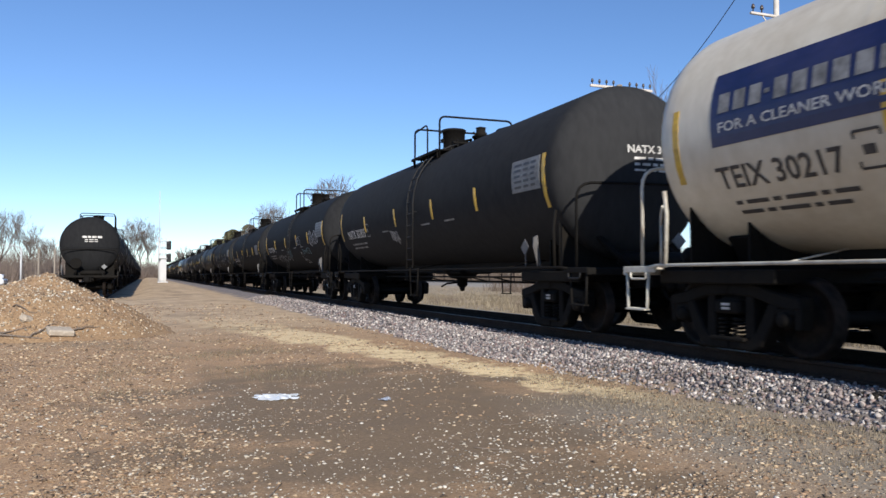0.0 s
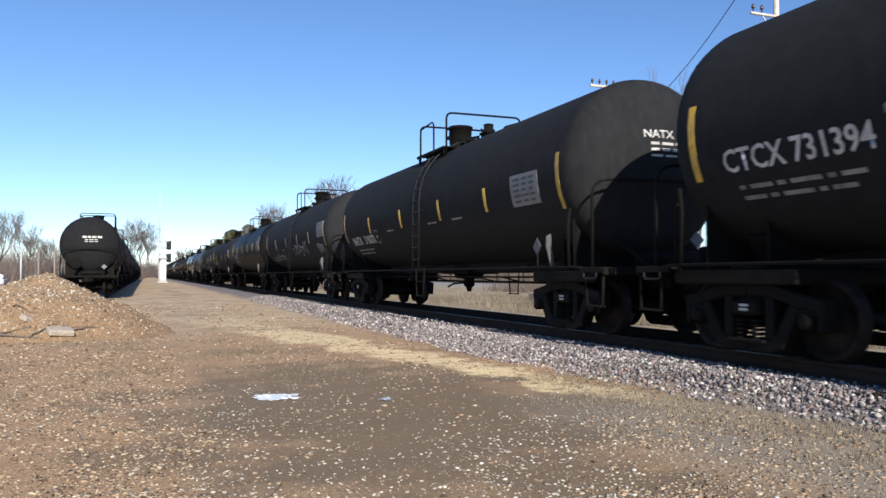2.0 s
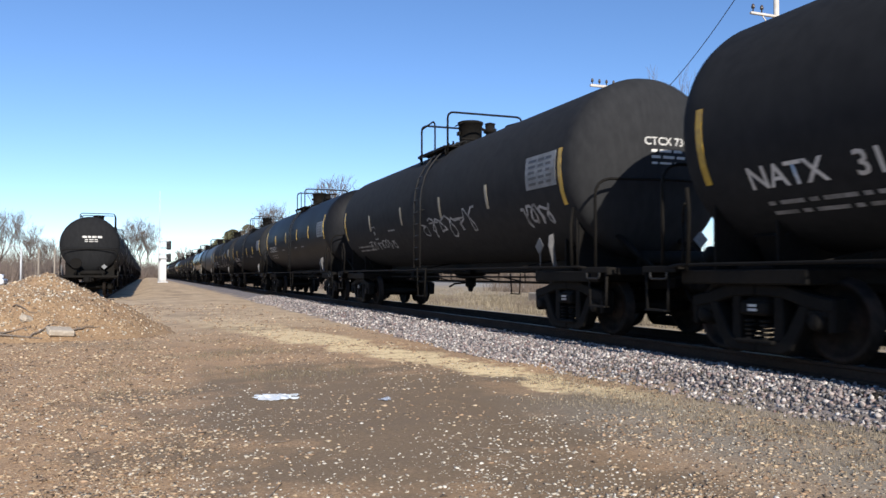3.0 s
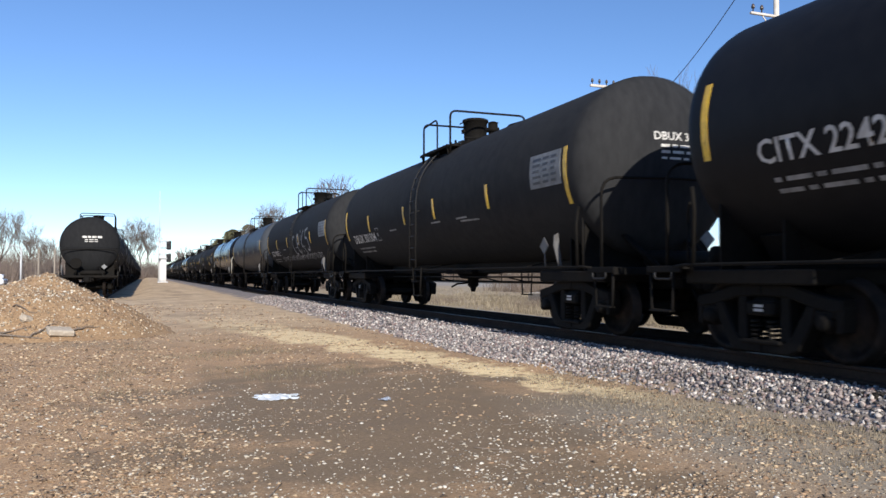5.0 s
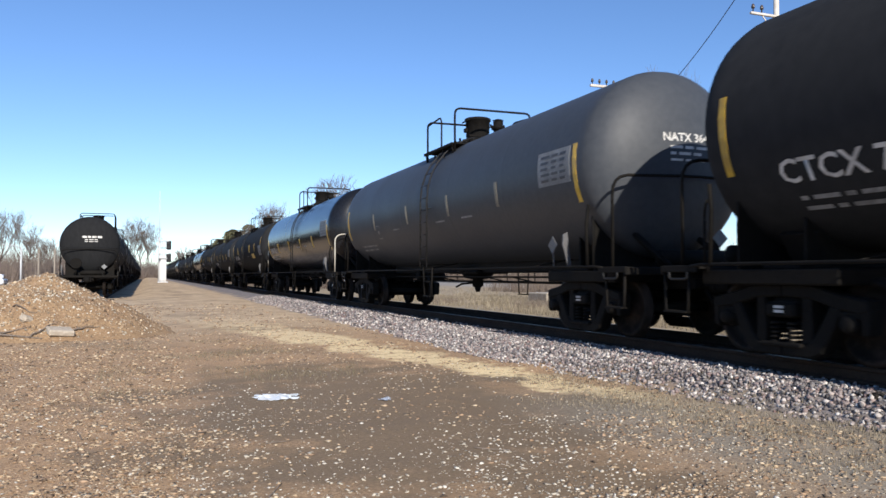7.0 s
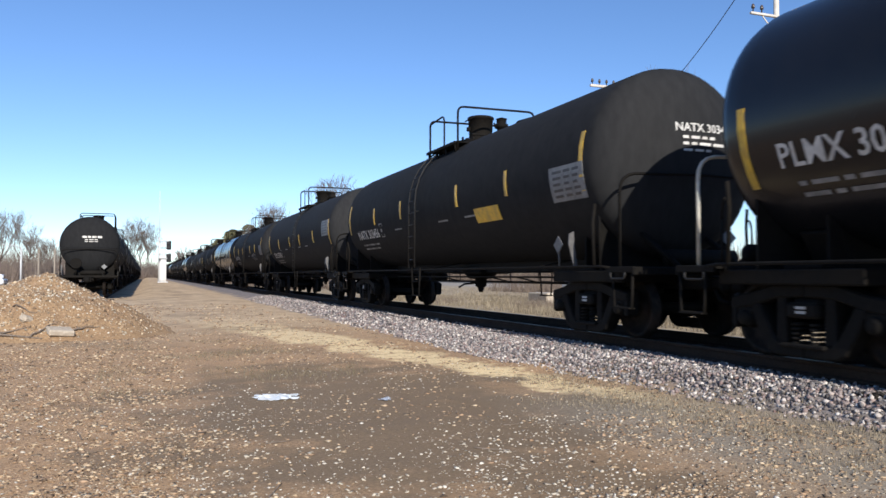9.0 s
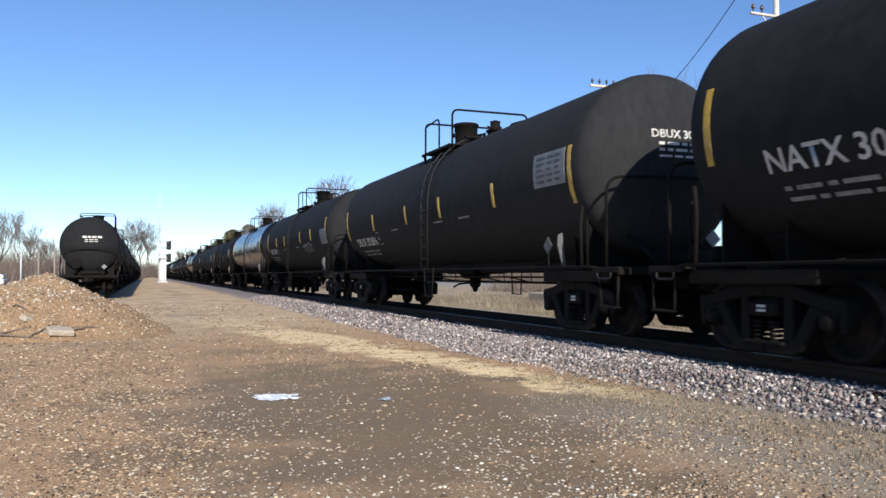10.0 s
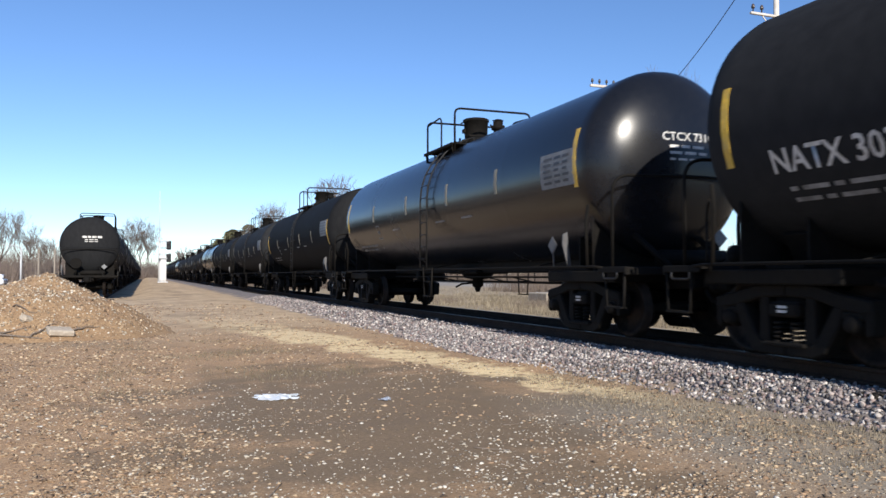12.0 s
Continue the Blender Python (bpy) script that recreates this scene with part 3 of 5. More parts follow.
        for s in (-1, 1):
            bm = bmesh.new()
            patch(bm, s, s * panel[0] - 0.54, s * panel[0] + 0.54, panel[1] - 0.29, panel[1] + 0.29)
            board = part("data_panel", bm, GREYP, car, "pale stencilled data panel")
            bm = bmesh.new()
            for i in range(5):
                for a, b in ((-0.42, -0.12), (-0.06, 0.16), (0.22, 0.42)):
                    stroke(bm, s, [(panel[0] + a, panel[1] + 0.2 - 0.1 * i), (panel[0] + b - 0.03 * (i % 3), panel[1] + 0.2 - 0.1 * i)], 0.045, 0.010)
            tagged(part("panel_stencil", bm, DIM if i % 2 else INK, board), kind="stuff")
            pl = part("placard", shared("placard", b_placard, DULLP), None, car, "pale diamond placard", pose(0, s * 6.45, 0))
            if s > 0:
                pl.matrix_basis = pose(0, 6.45, 0, 0, 0, 180)
            bm = bmesh.new()
            for i in range(2):
                a = -words_y - words_w / 2 + 0.12
                for wd in (0.10, 0.34, 0.12, 0.42, 0.10, 0.30)[i:]:
                    stroke(bm, s, [(a, words_s - 0.32 - 0.14 * i), (a + wd, words_s - 0.32 - 0.14 * i)], 0.055)
                    a += wd + 0.07
            for a in (-2.6, 0.8, 2.4):
                stroke(bm, s, [(a, -0.55), (a + 0.6, -0.55)], 0.04)
            tagged(part("small_stencil", bm, small, car), kind="stuff")
            bm = bmesh.new()
            for k in (0, 1, 2, 3):
                bx, bz = words_w / 2 - words_y + 0.16, words_s - 0.12
                q = [(bx, bz), (bx + 0.3, bz), (bx + 0.3, bz + 0.38), (bx, bz + 0.38), (bx, bz)]
                stroke(bm, s, q[k:k + 2], 0.03)
            stroke(bm, s, [(bx + 0.08, bz + 0.19), (bx + 0.22, bz + 0.19)], 0.1)
            part("stencil_box", bm, small, car)
    if detail:
        head_marks(head_words or words, car, WHITE, head_x, head_z)
    if words:
        for s in (-1, 1):
            lettering(words, 0.27, s, -s * words_y, words_s, INK if small is INK else WHITE, "lettering", car, width=words_w)
    return car

# ---------------------------------------------------------------- the moving train
LAG = {0: 0.10, 1: 0.25, 2: 0.05, 3: 0.04, 4: 0.08, 5: 0.20, 6: 0.17, 7: 0.15, 8: 0.13, 9: 0.10, 10: 0.20, 11: 0.08, 12: 0.15, 13: 0.18}   # cars differ a little in length
SLIP = 0.606         # the train checks for an instant near the tenth second


def at_time(k, t):
    """Place along the track of the middle of car k at t seconds."""
    return 9.48 + LAG.get(k, 0.15) + (k - 3) * CAR_L - SPEED * (t - 2.5) + SLIP * max(0.0, min(1.0, (t - 9.9) / 0.1))


TRAIN = []
E = 7.33
OTHER = {6: ((E, 4.6, 1.17, -1.1, -4.2, -E), 0.05), 10: ((E, 4.42, 1.90, -2.1, -4.6, -E), 0.62), 11: ((E, 4.25, 1.15, -1.35, -4.35, -E), -0.68), 12: ((E, 4.4, 2.0, -2.1, -4.45, -E), 0.3)}   # stripe places, ladder place
HIGH = {3: -0.06, 5: 0.24, 9: -0.2, 10: 0.17, 12: 0.10, 13: 0.25}                                                                     # stripes higher on the shell
WORDS = {0: (5.79, 1.82, -0.67), 1: (5.47, 2.11, -0.49), 2: (5.81, 2.05, -0.48), 3: (5.37, 2.6, -0.73), 5: (5.5, 2.03, -0.45), 6: (5.43, 2.49, -0.67), 7: (5.4, 2.4, -0.71),
         9: (5.93, 1.8, -0.53), 10: (5.33, 2.3, -0.57), 11: (5.49, 2.22, -0.80), 12: (5.66, 2.1, -0.58)}                                   # middle, width, height of the side words
PANEL = {3: (6.10, -0.25), 10: (6.85, -0.30), 12: (6.85, -0.30), 13: (6.75, -0.05)}
HEAD_X = {4: -0.4, 7: -0.42, 8: -0.39, 10: -0.30, 11: -0.47, 13: -0.40}
HEAD_Z = {1: 0.32, 2: 0.31, 3: 0.50, 4: 0.36, 6: 0.42, 8: 0.35, 10: 0.48, 11: 0.43, 12: 0.49, 13: 0.36}
BONNET = {4: -0.6, 6: -0.75, 8: -0.6, 10: -0.6, 12: -0.55, 13: -0.5}                       # valve bonnet nearer the middle on some cars
HEAD_WORDS = {4: "CTCX 730", 8: "NATX 364", 13: "CTCX 7310"}
FLEET = [  # shell, words, stripe, small stencils, label
    (CREAM, "TEIX 30217", YELLOW, INK, "cream tank car with a navy side sign, on the main track"),
    (BLACK, "NATX 302835", YELLOW, DIM, "black tank car with yellow stripes and a sprayed tag"),
    (BLACK, "CTCX 731394", YELLOW, DIM, "black tank car covered in sprayed tags along its side"),
    (BLACK, "NATX   310070", YELLOW, DIM, "black tank car with clean yellow reflective stripes"),
    (BLACK, None, STRIPE_PALE, DIM, "black tank car with one white sprayed tag"),
    (DEEP, "CITX 224232", YELLOW, DIM, "faded black tank car with white side lettering"),
    (BLACK, "DBUX 301304", YELLOW, DIM, "dull black tank car with yellow and white stripes"),
    (BLACK, "CTCX 730072", YELLOW, DIM, "black tank car with huge white sprayed letters"),
    (BLUEGREY, None, STRIPE_PALE, DIM, "blue-grey tank car with pale stripes"),
    (GLOSS, "PLMX 30121", YELLOW, DIM, "glossy black tank car with white end railing"),
    (BLACK, "NATX 303456", YELLOW, DIM, "black tank car with a yellow side panel"),
    (BLACK, "DBUX 302896", YELLOW, DIM, "plain dull black tank car on the main track"),
    (BLACK, "NATX 303419", YELLOW, DIM, "black tank car with faint tags near one end"),
    (GLOSS, None, STRIPE_PALE, DIM, "shiny black tank car with a freshly painted shell"),
]
for k in range(32):
    if k < len(FLEET):
        shell, words, stripe, small, label = FLEET[k]
    else:
        shell, words, stripe, small, label = (GLOSS if k % 5 == 2 else BLACK), None, STRIPE_PALE, DIM, "black tank car in the long moving train"
    steel = CREAM_STEEL if k == 0 else None
    wy, ww, ws = WORDS.get(k, (5.45, 2.3, -0.62))
    TRAIN.append(tank_car(at_time(k, 0), TRACK_X, shell, label, words, stripe, detail=2 if k < 15 else (1 if k < 22 else 0), steel=steel, group="cars of the moving train", small=small,
                          stripe_y=OTHER.get(k, (STRIPES, 0))[0], ladder_y=OTHER.get(k, (0, -0.45))[1], words_y=wy, words_w=ww, words_s=ws, high=HIGH.get(k, 0.0), panel=PANEL.get(k, (6.65, 0.0)),
                          head_x=HEAD_X.get(k, -0.34), head_z=HEAD_Z.get(k, 0.40), head_words=HEAD_WORDS.get(k), rail=CREAM_STEEL if k == 9 else None, bonnet=BONNET.get(k, 0.0)))

# ---------------------------------------------------------------- the parked cars
for k in range(12):
    pk = tank_car(45.9 + HALF + k * CAR_L, SIDING_X, BLACK, "black tank car parked on the siding behind the mound" if k == 0 else "black tank car parked in the line on the siding",
             None, STRIPE_PALE, detail=1 if k < 3 else 0, group="parked cars on the siding")
    if k == 0:
        bm = bmesh.new()
        b_head_shield(bm)
        part("head_shield", bm, BLACK, pk, "darker half-height head shield")
        bm = bmesh.new()
        b_hand_brake(bm)
        part("hand_brake", bm, UNDER, pk, "hand brake wheel and its box")

# ---------------------------------------------------------------- ground
def rough(x, y, s, seed=0.0):
    return noise.noise(Vector((x * s + seed, y * s - seed, seed)))


def step01(a, b, v):
    t = max(0.0, min(1.0, (v - a) / (b - a)))
    return t * t * (3 - 2 * t)


def ground_z(x, y):
    z = (1 - 0.95 * step01(16, 32, y)) * 0.05 * rough(x, y, 0.22) + (1 - step01(16, 34, y)) * (0.018 * rough(x, y, 1.3, 5) + 0.006 * rough(x, y, 5, 9))
    foot = 5.1 + 0.135 * max(0.0, 13 - y)
    bed = step01(foot + 0.2 * rough(x, y, 0.5, 3), max(6.3, foot + 0.5), x) * (1 - step01(9.3, 10.6, x))
    z = z * (1 - 0.7 * bed) + 0.20 * bed
    bed2 = step01(SIDING_X - 2.6, SIDING_X - 1.5, x) * (1 - step01(SIDING_X + 1.5, SIDING_X + 2.3, x)) * step01(24, 40, y)
    z = z * (1 - 0.7 * bed2) + 0.07 * bed2
    z += 0.55 * step01(30, 80, y) * (1 - bed) * (1 - bed2) * step01(-1.0, 0.6, x) * (1 - step01(2.6, 5.2, x))
    return z


def ground_mat():
    m = bpy.data.materials.new("dirt_and_gravel")
    m.use_nodes = True
    t = m.node_tree
    bs = t.nodes["Principled BSDF"]
    bs.inputs["Roughness"].default_value = 0.95
    geo = t.nodes.new("ShaderNodeNewGeometry")
    sep = t.nodes.new("ShaderNodeSeparateXYZ")
    t.links.new(geo.outputs["Position"], sep.inputs[0])

    def n(scale, detail=5, rgh=0.6):
        k = t.nodes.new("ShaderNodeTexNoise")
        k.inputs["Scale"].default_value, k.inputs["Detail"].default_value, k.inputs["Roughness"].default_value = scale, detail, rgh
        t.links.new(geo.outputs["Position"], k.inputs["Vector"])
        return k.outputs[0]

    def rng(src, a, b, c=0.0, d=1.0):
        k = t.nodes.new("ShaderNodeMapRange")
        for name, v in (("From Min", a), ("From Max", b), ("To Min", c), ("To Max", d)):
            k.inputs[name].default_value = v
        t.links.new(src, k.inputs["Value"])
        return k.outputs[0]

    def op(kind, a, b):
        k = t.nodes.new("ShaderNodeMath")
        k.operation = kind
        for i, v in enumerate((a, b)):
            if isinstance(v, (int, float)):
                k.inputs[i].default_value = v
            else:
                t.links.new(v, k.inputs[i])
        return k.outputs[0]

    def mix(f, a, b):
        k = t.nodes.new("ShaderNodeMix")
        k.data_type = "RGBA"
        t.links.new(f, k.inputs[0])
        for i, v in ((6, a), (7, b)):
            if isinstance(v, tuple):
                k.inputs[i].default_value = (*v, 1)
            else:
                t.links.new(v, k.inputs[i])
        return k.outputs[2]
    X, Y = sep.outputs[0], sep.outputs[1]
    fine, mid, broad = n(38, 8, 0.7), n(3.2, 6), n(0.4, 7, 0.65)
    wob = rng(n(0.9, 4), 0.3, 0.7, -0.9, 0.9)
    dirt = mix(rng(fine, 0.40, 0.60), (0.217, 0.132, 0.073), (0.56, 0.368, 0.208))
    dirt = mix(op("MULTIPLY", rng(mid, 0.42, 0.62), 0.7), dirt, (0.375, 0.238, 0.127))
    # damp, trodden middle
    ex, ey = op("DIVIDE", op("SUBTRACT", X, 2.3), 2.4), op("DIVIDE", op("SUBTRACT", Y, 7.6), 4.2)
    ell = op("ADD", op("ADD", op("MULTIPLY", ex, ex), op("MULTIPLY", ey, ey)), wob)
    dirt = mix(op("MULTIPLY", rng(ell, 1.45, 0.55), 0.9), dirt, mix(rng(fine, 0.3, 0.7), (0.128, 0.089, 0.052), (0.220, 0.156, 0.095)))
    dirt = mix(op("MULTIPLY", rng(broad, 0.52, 0.60), 0.45), dirt, (0.17, 0.12, 0.072))
    # straw strip that slants towards the ballast
    dist = op("ABSOLUTE", op("ADD", op("SUBTRACT", op("ADD", X, op("MULTIPLY", Y, 0.19)), 6.5), op("MULTIPLY", wob, 0.45)), 0.0)
    dist = op("DIVIDE", dist, op("ADD", op("MULTIPLY", op("MAXIMUM", op("SUBTRACT", Y, 9.0), 0.0), 0.045), 0.36))
    straw = op("MULTIPLY", op("MULTIPLY", rng(dist, 1.25, 0.75), rng(Y, 6.0, 7.6)), op("MULTIPLY", rng(mid, 0.34, 0.48), rng(Y, 27.0, 21.0)))
    dirt = mix(straw, dirt, mix(rng(fine, 0.35, 0.65), (0.62, 0.46, 0.24), (0.88, 0.71, 0.43)))
    # worn lighter ground further along
    dirt = mix(op("MULTIPLY", rng(Y, 15.0, 24.0), 0.75), dirt, mix(rng(n(0.8, 8, 0.7), 0.40, 0.60), (0.36, 0.265, 0.17), (0.62, 0.475, 0.31)))
    dirt = mix(op("MULTIPLY", rng(n(0.28, 8, 0.72), 0.54, 0.60), op("MULTIPLY", rng(Y, 12.0, 18.0), 0.55)), dirt, (0.20, 0.145, 0.09))
    near = op("MULTIPLY", op("MINIMUM", op("SUBTRACT", Y, 13.0), 0.0), 0.135)
    xw = op("ADD", op("ADD", X, near), op("MULTIPLY", wob, 0.5))
    grit = op("MULTIPLY", rng(X, 3.3, 4.4), rng(Y, 8.6, 6.6))
    dirt = mix(op("MULTIPLY", grit, 0.8), dirt, mix(rng(fine, 0.35, 0.65), (0.16, 0.14, 0.112), (0.35, 0.315, 0.255)))
    stone = mix(rng(n(22, 3), 0.36, 0.62), (0.08, 0.068, 0.068), (0.27, 0.24, 0.24))
    col = mix(op("MULTIPLY", rng(xw, 5.1, 5.6), rng(X, 11.2, 10.4)), dirt, stone)
    # the train's shade on the track bed, put into the stone colour
    bed_shade = op("MULTIPLY", rng(X, 6.75, 6.95), rng(X, 9.6, 9.2))
    col = mix(bed_shade, col, mix(rng(n(22, 3), 0.36, 0.62), (0.02, 0.018, 0.017), (0.055, 0.05, 0.047)))
    field = mix(rng(n(1.2, 8, 0.75), 0.36, 0.62), (0.22, 0.165, 0.10), (0.40, 0.32, 0.21))
    lot = mix(rng(n(0.3, 6), 0.4, 0.6), (0.24, 0.21, 0.17), (0.34, 0.30, 0.25))
    field = mix(rng(op("ADD", X, op("MULTIPLY", wob, 2.0)), 34.0, 38.0), field, lot)
    col = mix(rng(X, 10.6, 11.6), col, field)
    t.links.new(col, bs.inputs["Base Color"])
    bp = t.nodes.new("ShaderNodeBump")
    bp.inputs["Strength"].default_value, bp.inputs["Distance"].default_value = 0.5, 0.015
    t.links.new(op("ADD", fine, mid), bp.inputs["Height"])
    t.links.new(bp.outputs[0], bs.inputs["Normal"])
    return m


GROUND = ground_mat()


def grid_axis(lo, fine_lo, fine_hi, hi, step):
    mid = list(np.arange(fine_lo, fine_hi + 1e-6, step))
    out_hi, d = [], step
    while mid[-1] + sum([]) + (out_hi[-1] - mid[-1] if out_hi else 0) < hi:
        d *= 1.16
        out_hi.append((out_hi[-1] if out_hi else mid[-1]) + d)
    out_lo, d = [], step
    while (out_lo[-1] if out_lo else mid[0]) > lo:
        d *= 1.3
        out_lo.append((out_lo[-1] if out_lo else mid[0]) - d)
    return out_lo[::-1] + mid + out_hi


xs = grid_axis(-2200, -7, 11.5, 2200, 0.13)
ys = grid_axis(-900, 2, 26, 3200, 0.15)
gv = [(x, y, ground_z(x, y) if abs(x) < 60 and y < 400 else 0.0) for y in ys for x in xs]
nx = len(xs)
gf = [(j * nx + i, j * nx + i + 1, (j + 1) * nx + i + 1, (j + 1) * nx + i) for j in range(len(ys) - 1) for i in range(nx - 1)]
gm = bpy.data.meshes.new("ground")
gm.from_pydata(gv, [], gf)
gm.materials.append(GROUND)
gm.polygons.foreach_set("use_smooth", [True] * len(gm.polygons))
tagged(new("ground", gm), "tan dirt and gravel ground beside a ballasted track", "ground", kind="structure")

# ---------------------------------------------------------------- tracks
RAIL_PROFILE = [(-0.075, 0), (0.075, 0), (0.07, 0.018), (0.012, 0.035), (0.012, 0.12), (0.036, 0.132), (0.036, 0.165), (0.028, 0.172), (-0.028, 0.172), (-0.036, 0.165), (-0.036, 0.132), (-0.012, 0.12), (-0.012, 0.035), (-0.07, 0.018)]


def track(name, x, y0, y1, label):
    t = thing(name, pose(x, 0, RAIL_Z if x > 0 else SIDING_Z), label, "track", kind="structure")
    for s in (-1, 1):
        bm = bmesh.new()
        a = [bm.verts.new((s * 0.7535 + px, y0, pz - 0.172)) for px, pz in RAIL_PROFILE]
        b = [bm.verts.new((s * 0.7535 + px, y1, pz - 0.172)) for px, pz in RAIL_PROFILE]
        for i in range(len(a)):
            j = (i + 1) % len(a)
            f = bm.faces.new((a[i], a[j], b[j], b[i]))
            f.material_index = 1 if i in (6, 7, 8) else 0
        bm.faces.new(a), bm.faces.new(b)
        bmesh.ops.recalc_face_normals(bm, faces=bm.faces[:])
        part("rail", bm, [RUST, RAILTOP], t, "rusty steel rail with polished head")
    return t


main_track = track("main_track", TRACK_X, -60, 900, "ballasted railway track with rusty rails on wooden ties")
siding = track("siding_track", SIDING_X, 30, 270, "railway siding with rusty rails on wooden ties")

# ---------------------------------------------------------------- ties
def b_tie(bm):
    box(bm, (0, 0, -0.265), (2.6, 0.23, 0.17), 0.012)
    for s in (-1, 1):
        box(bm, (s * 0.7535, 0, -0.176), (0.32, 0.18, 0.012))


tie_me = shared("tie", b_tie, WOOD_TIE)
for i in range(110):
    part("tie", tie_me, None, main_track, "", pose(random.uniform(-0.03, 0.03), 2 + i * 0.52, random.uniform(-0.008, 0.004), 0, 0, random.uniform(-1, 1)))
for i in range(30):
    part("tie", tie_me, None, siding, "", pose(random.uniform(-0.03, 0.03), 30.2 + i * 0.52, 0, 0, 0, random.uniform(-1, 1)))

# ---------------------------------------------------------------- loose stones
def island_mat(name, cols, rough_=0.9):
    """Colour by piece: every island and every object takes its own shade."""
    m = bpy.data.materials.new(name)
    m.use_nodes = True
    t = m.node_tree
    geo, oi = t.nodes.new("ShaderNodeNewGeometry"), t.nodes.new("ShaderNodeObjectInfo")
    ad = t.nodes.new("ShaderNodeMath")
    ad.operation = "ADD"
    fr = t.nodes.new("ShaderNodeMath")
    fr.operation = "FRACT"
    t.links.new(geo.outputs["Random Per Island"], ad.inputs[0])
    t.links.new(oi.outputs["Random"], ad.inputs[1])
    t.links.new(ad.outputs[0], fr.inputs[0])
    r = t.nodes.new("ShaderNodeValToRGB")
    el = r.color_ramp.elements
    while len(el) < len(cols):
        el.new(0.5)
    for i, c in enumerate(cols):
        el[i].position, el[i].color = i / (len(cols) - 1), (*c, 1)
    t.links.new(fr.outputs[0], r.inputs[0])
    nz = t.nodes.new("ShaderNodeTexNoise")
    nz.inputs["Scale"].default_value = 60
    co = t.nodes.new("ShaderNodeTexCoord")
    t.links.new(co.outputs["Object"], nz.inputs["Vector"])
    x = t.nodes.new("ShaderNodeMix")
    x.data_type, x.blend_type = "RGBA", "MULTIPLY"
    x.inputs[0].default_value = 0.6
    t.links.new(r.outputs[0], x.inputs[6])
    t.links.new(nz.outputs[0], x.inputs[7])
    bs = t.nodes["Principled BSDF"]
    t.links.new(x.outputs[2], bs.inputs["Base Color"])
    bs.inputs["Roughness"].default_value = rough_
    return m


BALLAST = island_mat("ballast_stone", [(0.065, 0.062, 0.065), (0.43, 0.35, 0.33), (0.13, 0.12, 0.125), (0.80, 0.73, 0.68), (0.29, 0.19, 0.175), (0.42, 0.39, 0.38), (0.08, 0.075, 0.08), (1.0, 0.93, 0.86)])
PEBBLE = island_mat("pale_pebbles", [(0.46, 0.40, 0.31), (0.78, 0.71, 0.59), (0.33, 0.28, 0.22), (0.94, 0.89, 0.78), (0.56, 0.49, 0.39), (0.15, 0.13, 0.11), (0.72, 0.65, 0.53)])
STRAWM = island_mat("dry_grass", [(0.34, 0.27, 0.17), (0.50, 0.42, 0.29), (0.40, 0.33, 0.22), (0.28, 0.22, 0.14), (0.56, 0.48, 0.34)])
TWIG = island_mat("bare_twigs", [(0.15, 0.115, 0.095), (0.25, 0.19, 0.155), (0.19, 0.15, 0.125), (0.31, 0.24, 0.195)])
NEEDLE = island_mat("evergreen_needles", [(0.11, 0.115, 0.055), (0.17, 0.165, 0.08), (0.23, 0.21, 0.11), (0.14, 0.14, 0.07)])
BRUSH = island_mat("dark_brush", [(0.13, 0.095, 0.075), (0.24, 0.18, 0.14), (0.17, 0.13, 0.10), (0.30, 0.235, 0.18)])
BARK = mat("grey_bark", (0.12, 0.095, 0.075), (0.22, 0.18, 0.15), 0.95, grain=20, stain=3, stain_col=(0.09, 0.07, 0.06), bump=0.6)

rs = np.random.RandomState(7)
ico = bmesh.new()
bmesh.ops.create_icosphere(ico, subdivisions=1, radius=1)
ico.verts.ensure_lookup_table()
ICO_V = np.array([v.co[:] for v in ico.verts])
ICO_F = np.array([[v.index for v in f.verts] for f in ico.faces])
ico.free()


def rock_shape():
    v = ICO_V * (1 + rs.uniform(-0.5, 0.25, (len(ICO_V), 1)))
    return (v + rs.uniform(-0.2, 0.2, v.shape)) * rs.uniform(0.6, 1.25, 3)


def spin(n):
    q = rs.normal(size=(n, 4))
    q /= np.linalg.norm(q, axis=1, keepdims=True)
    w, x, y, z = q.T
    return np.stack([1 - 2 * (y * y + z * z), 2 * (x * y - z * w), 2 * (x * z + y * w), 2 * (x * y + z * w), 1 - 2 * (x * x + z * z), 2 * (y * z - x * w),
                     2 * (x * z - y * w), 2 * (y * z + x * w), 1 - 2 * (x * x + y * y)], 1).reshape(n, 3, 3)


def raw_mesh(name, verts, faces, material):
    """A mesh from arrays of triangles."""
    me = bpy.data.meshes.new(name)
    me.vertices.add(len(verts))
    me.vertices.foreach_set("co", verts.astype(np.float32).ravel())
    k = faces.shape[1]
    me.loops.add(faces.size)
    me.loops.foreach_set("vertex_index", faces.astype(np.int32).ravel())
    me.polygons.add(len(faces))
    me.polygons.foreach_set("loop_start", np.arange(0, faces.size, k, dtype=np.int32))
    me.update(calc_edges=True)
    me.materials.append(material)
    return me


def rocks(name, pts, sizes, flat, material):
    """Many stones joined in one mesh."""
    n = len(pts)
    shapes = np.array([rock_shape() for _ in range(12)])
    v = shapes[rs.randint(0, 12, n)] * sizes[:, None, None] * np.array([1.0, 1.0, 0.8])
    v = np.einsum("nij,nvj->nvi", spin(n), v)
    v[:, :, 2] *= flat
    v += pts[:, None, :]
    f = (ICO_F[None] + (np.arange(n) * len(ICO_V))[:, None, None]).reshape(-1, 3)
    return raw_mesh(name, v.reshape(-1, 3), f, material)


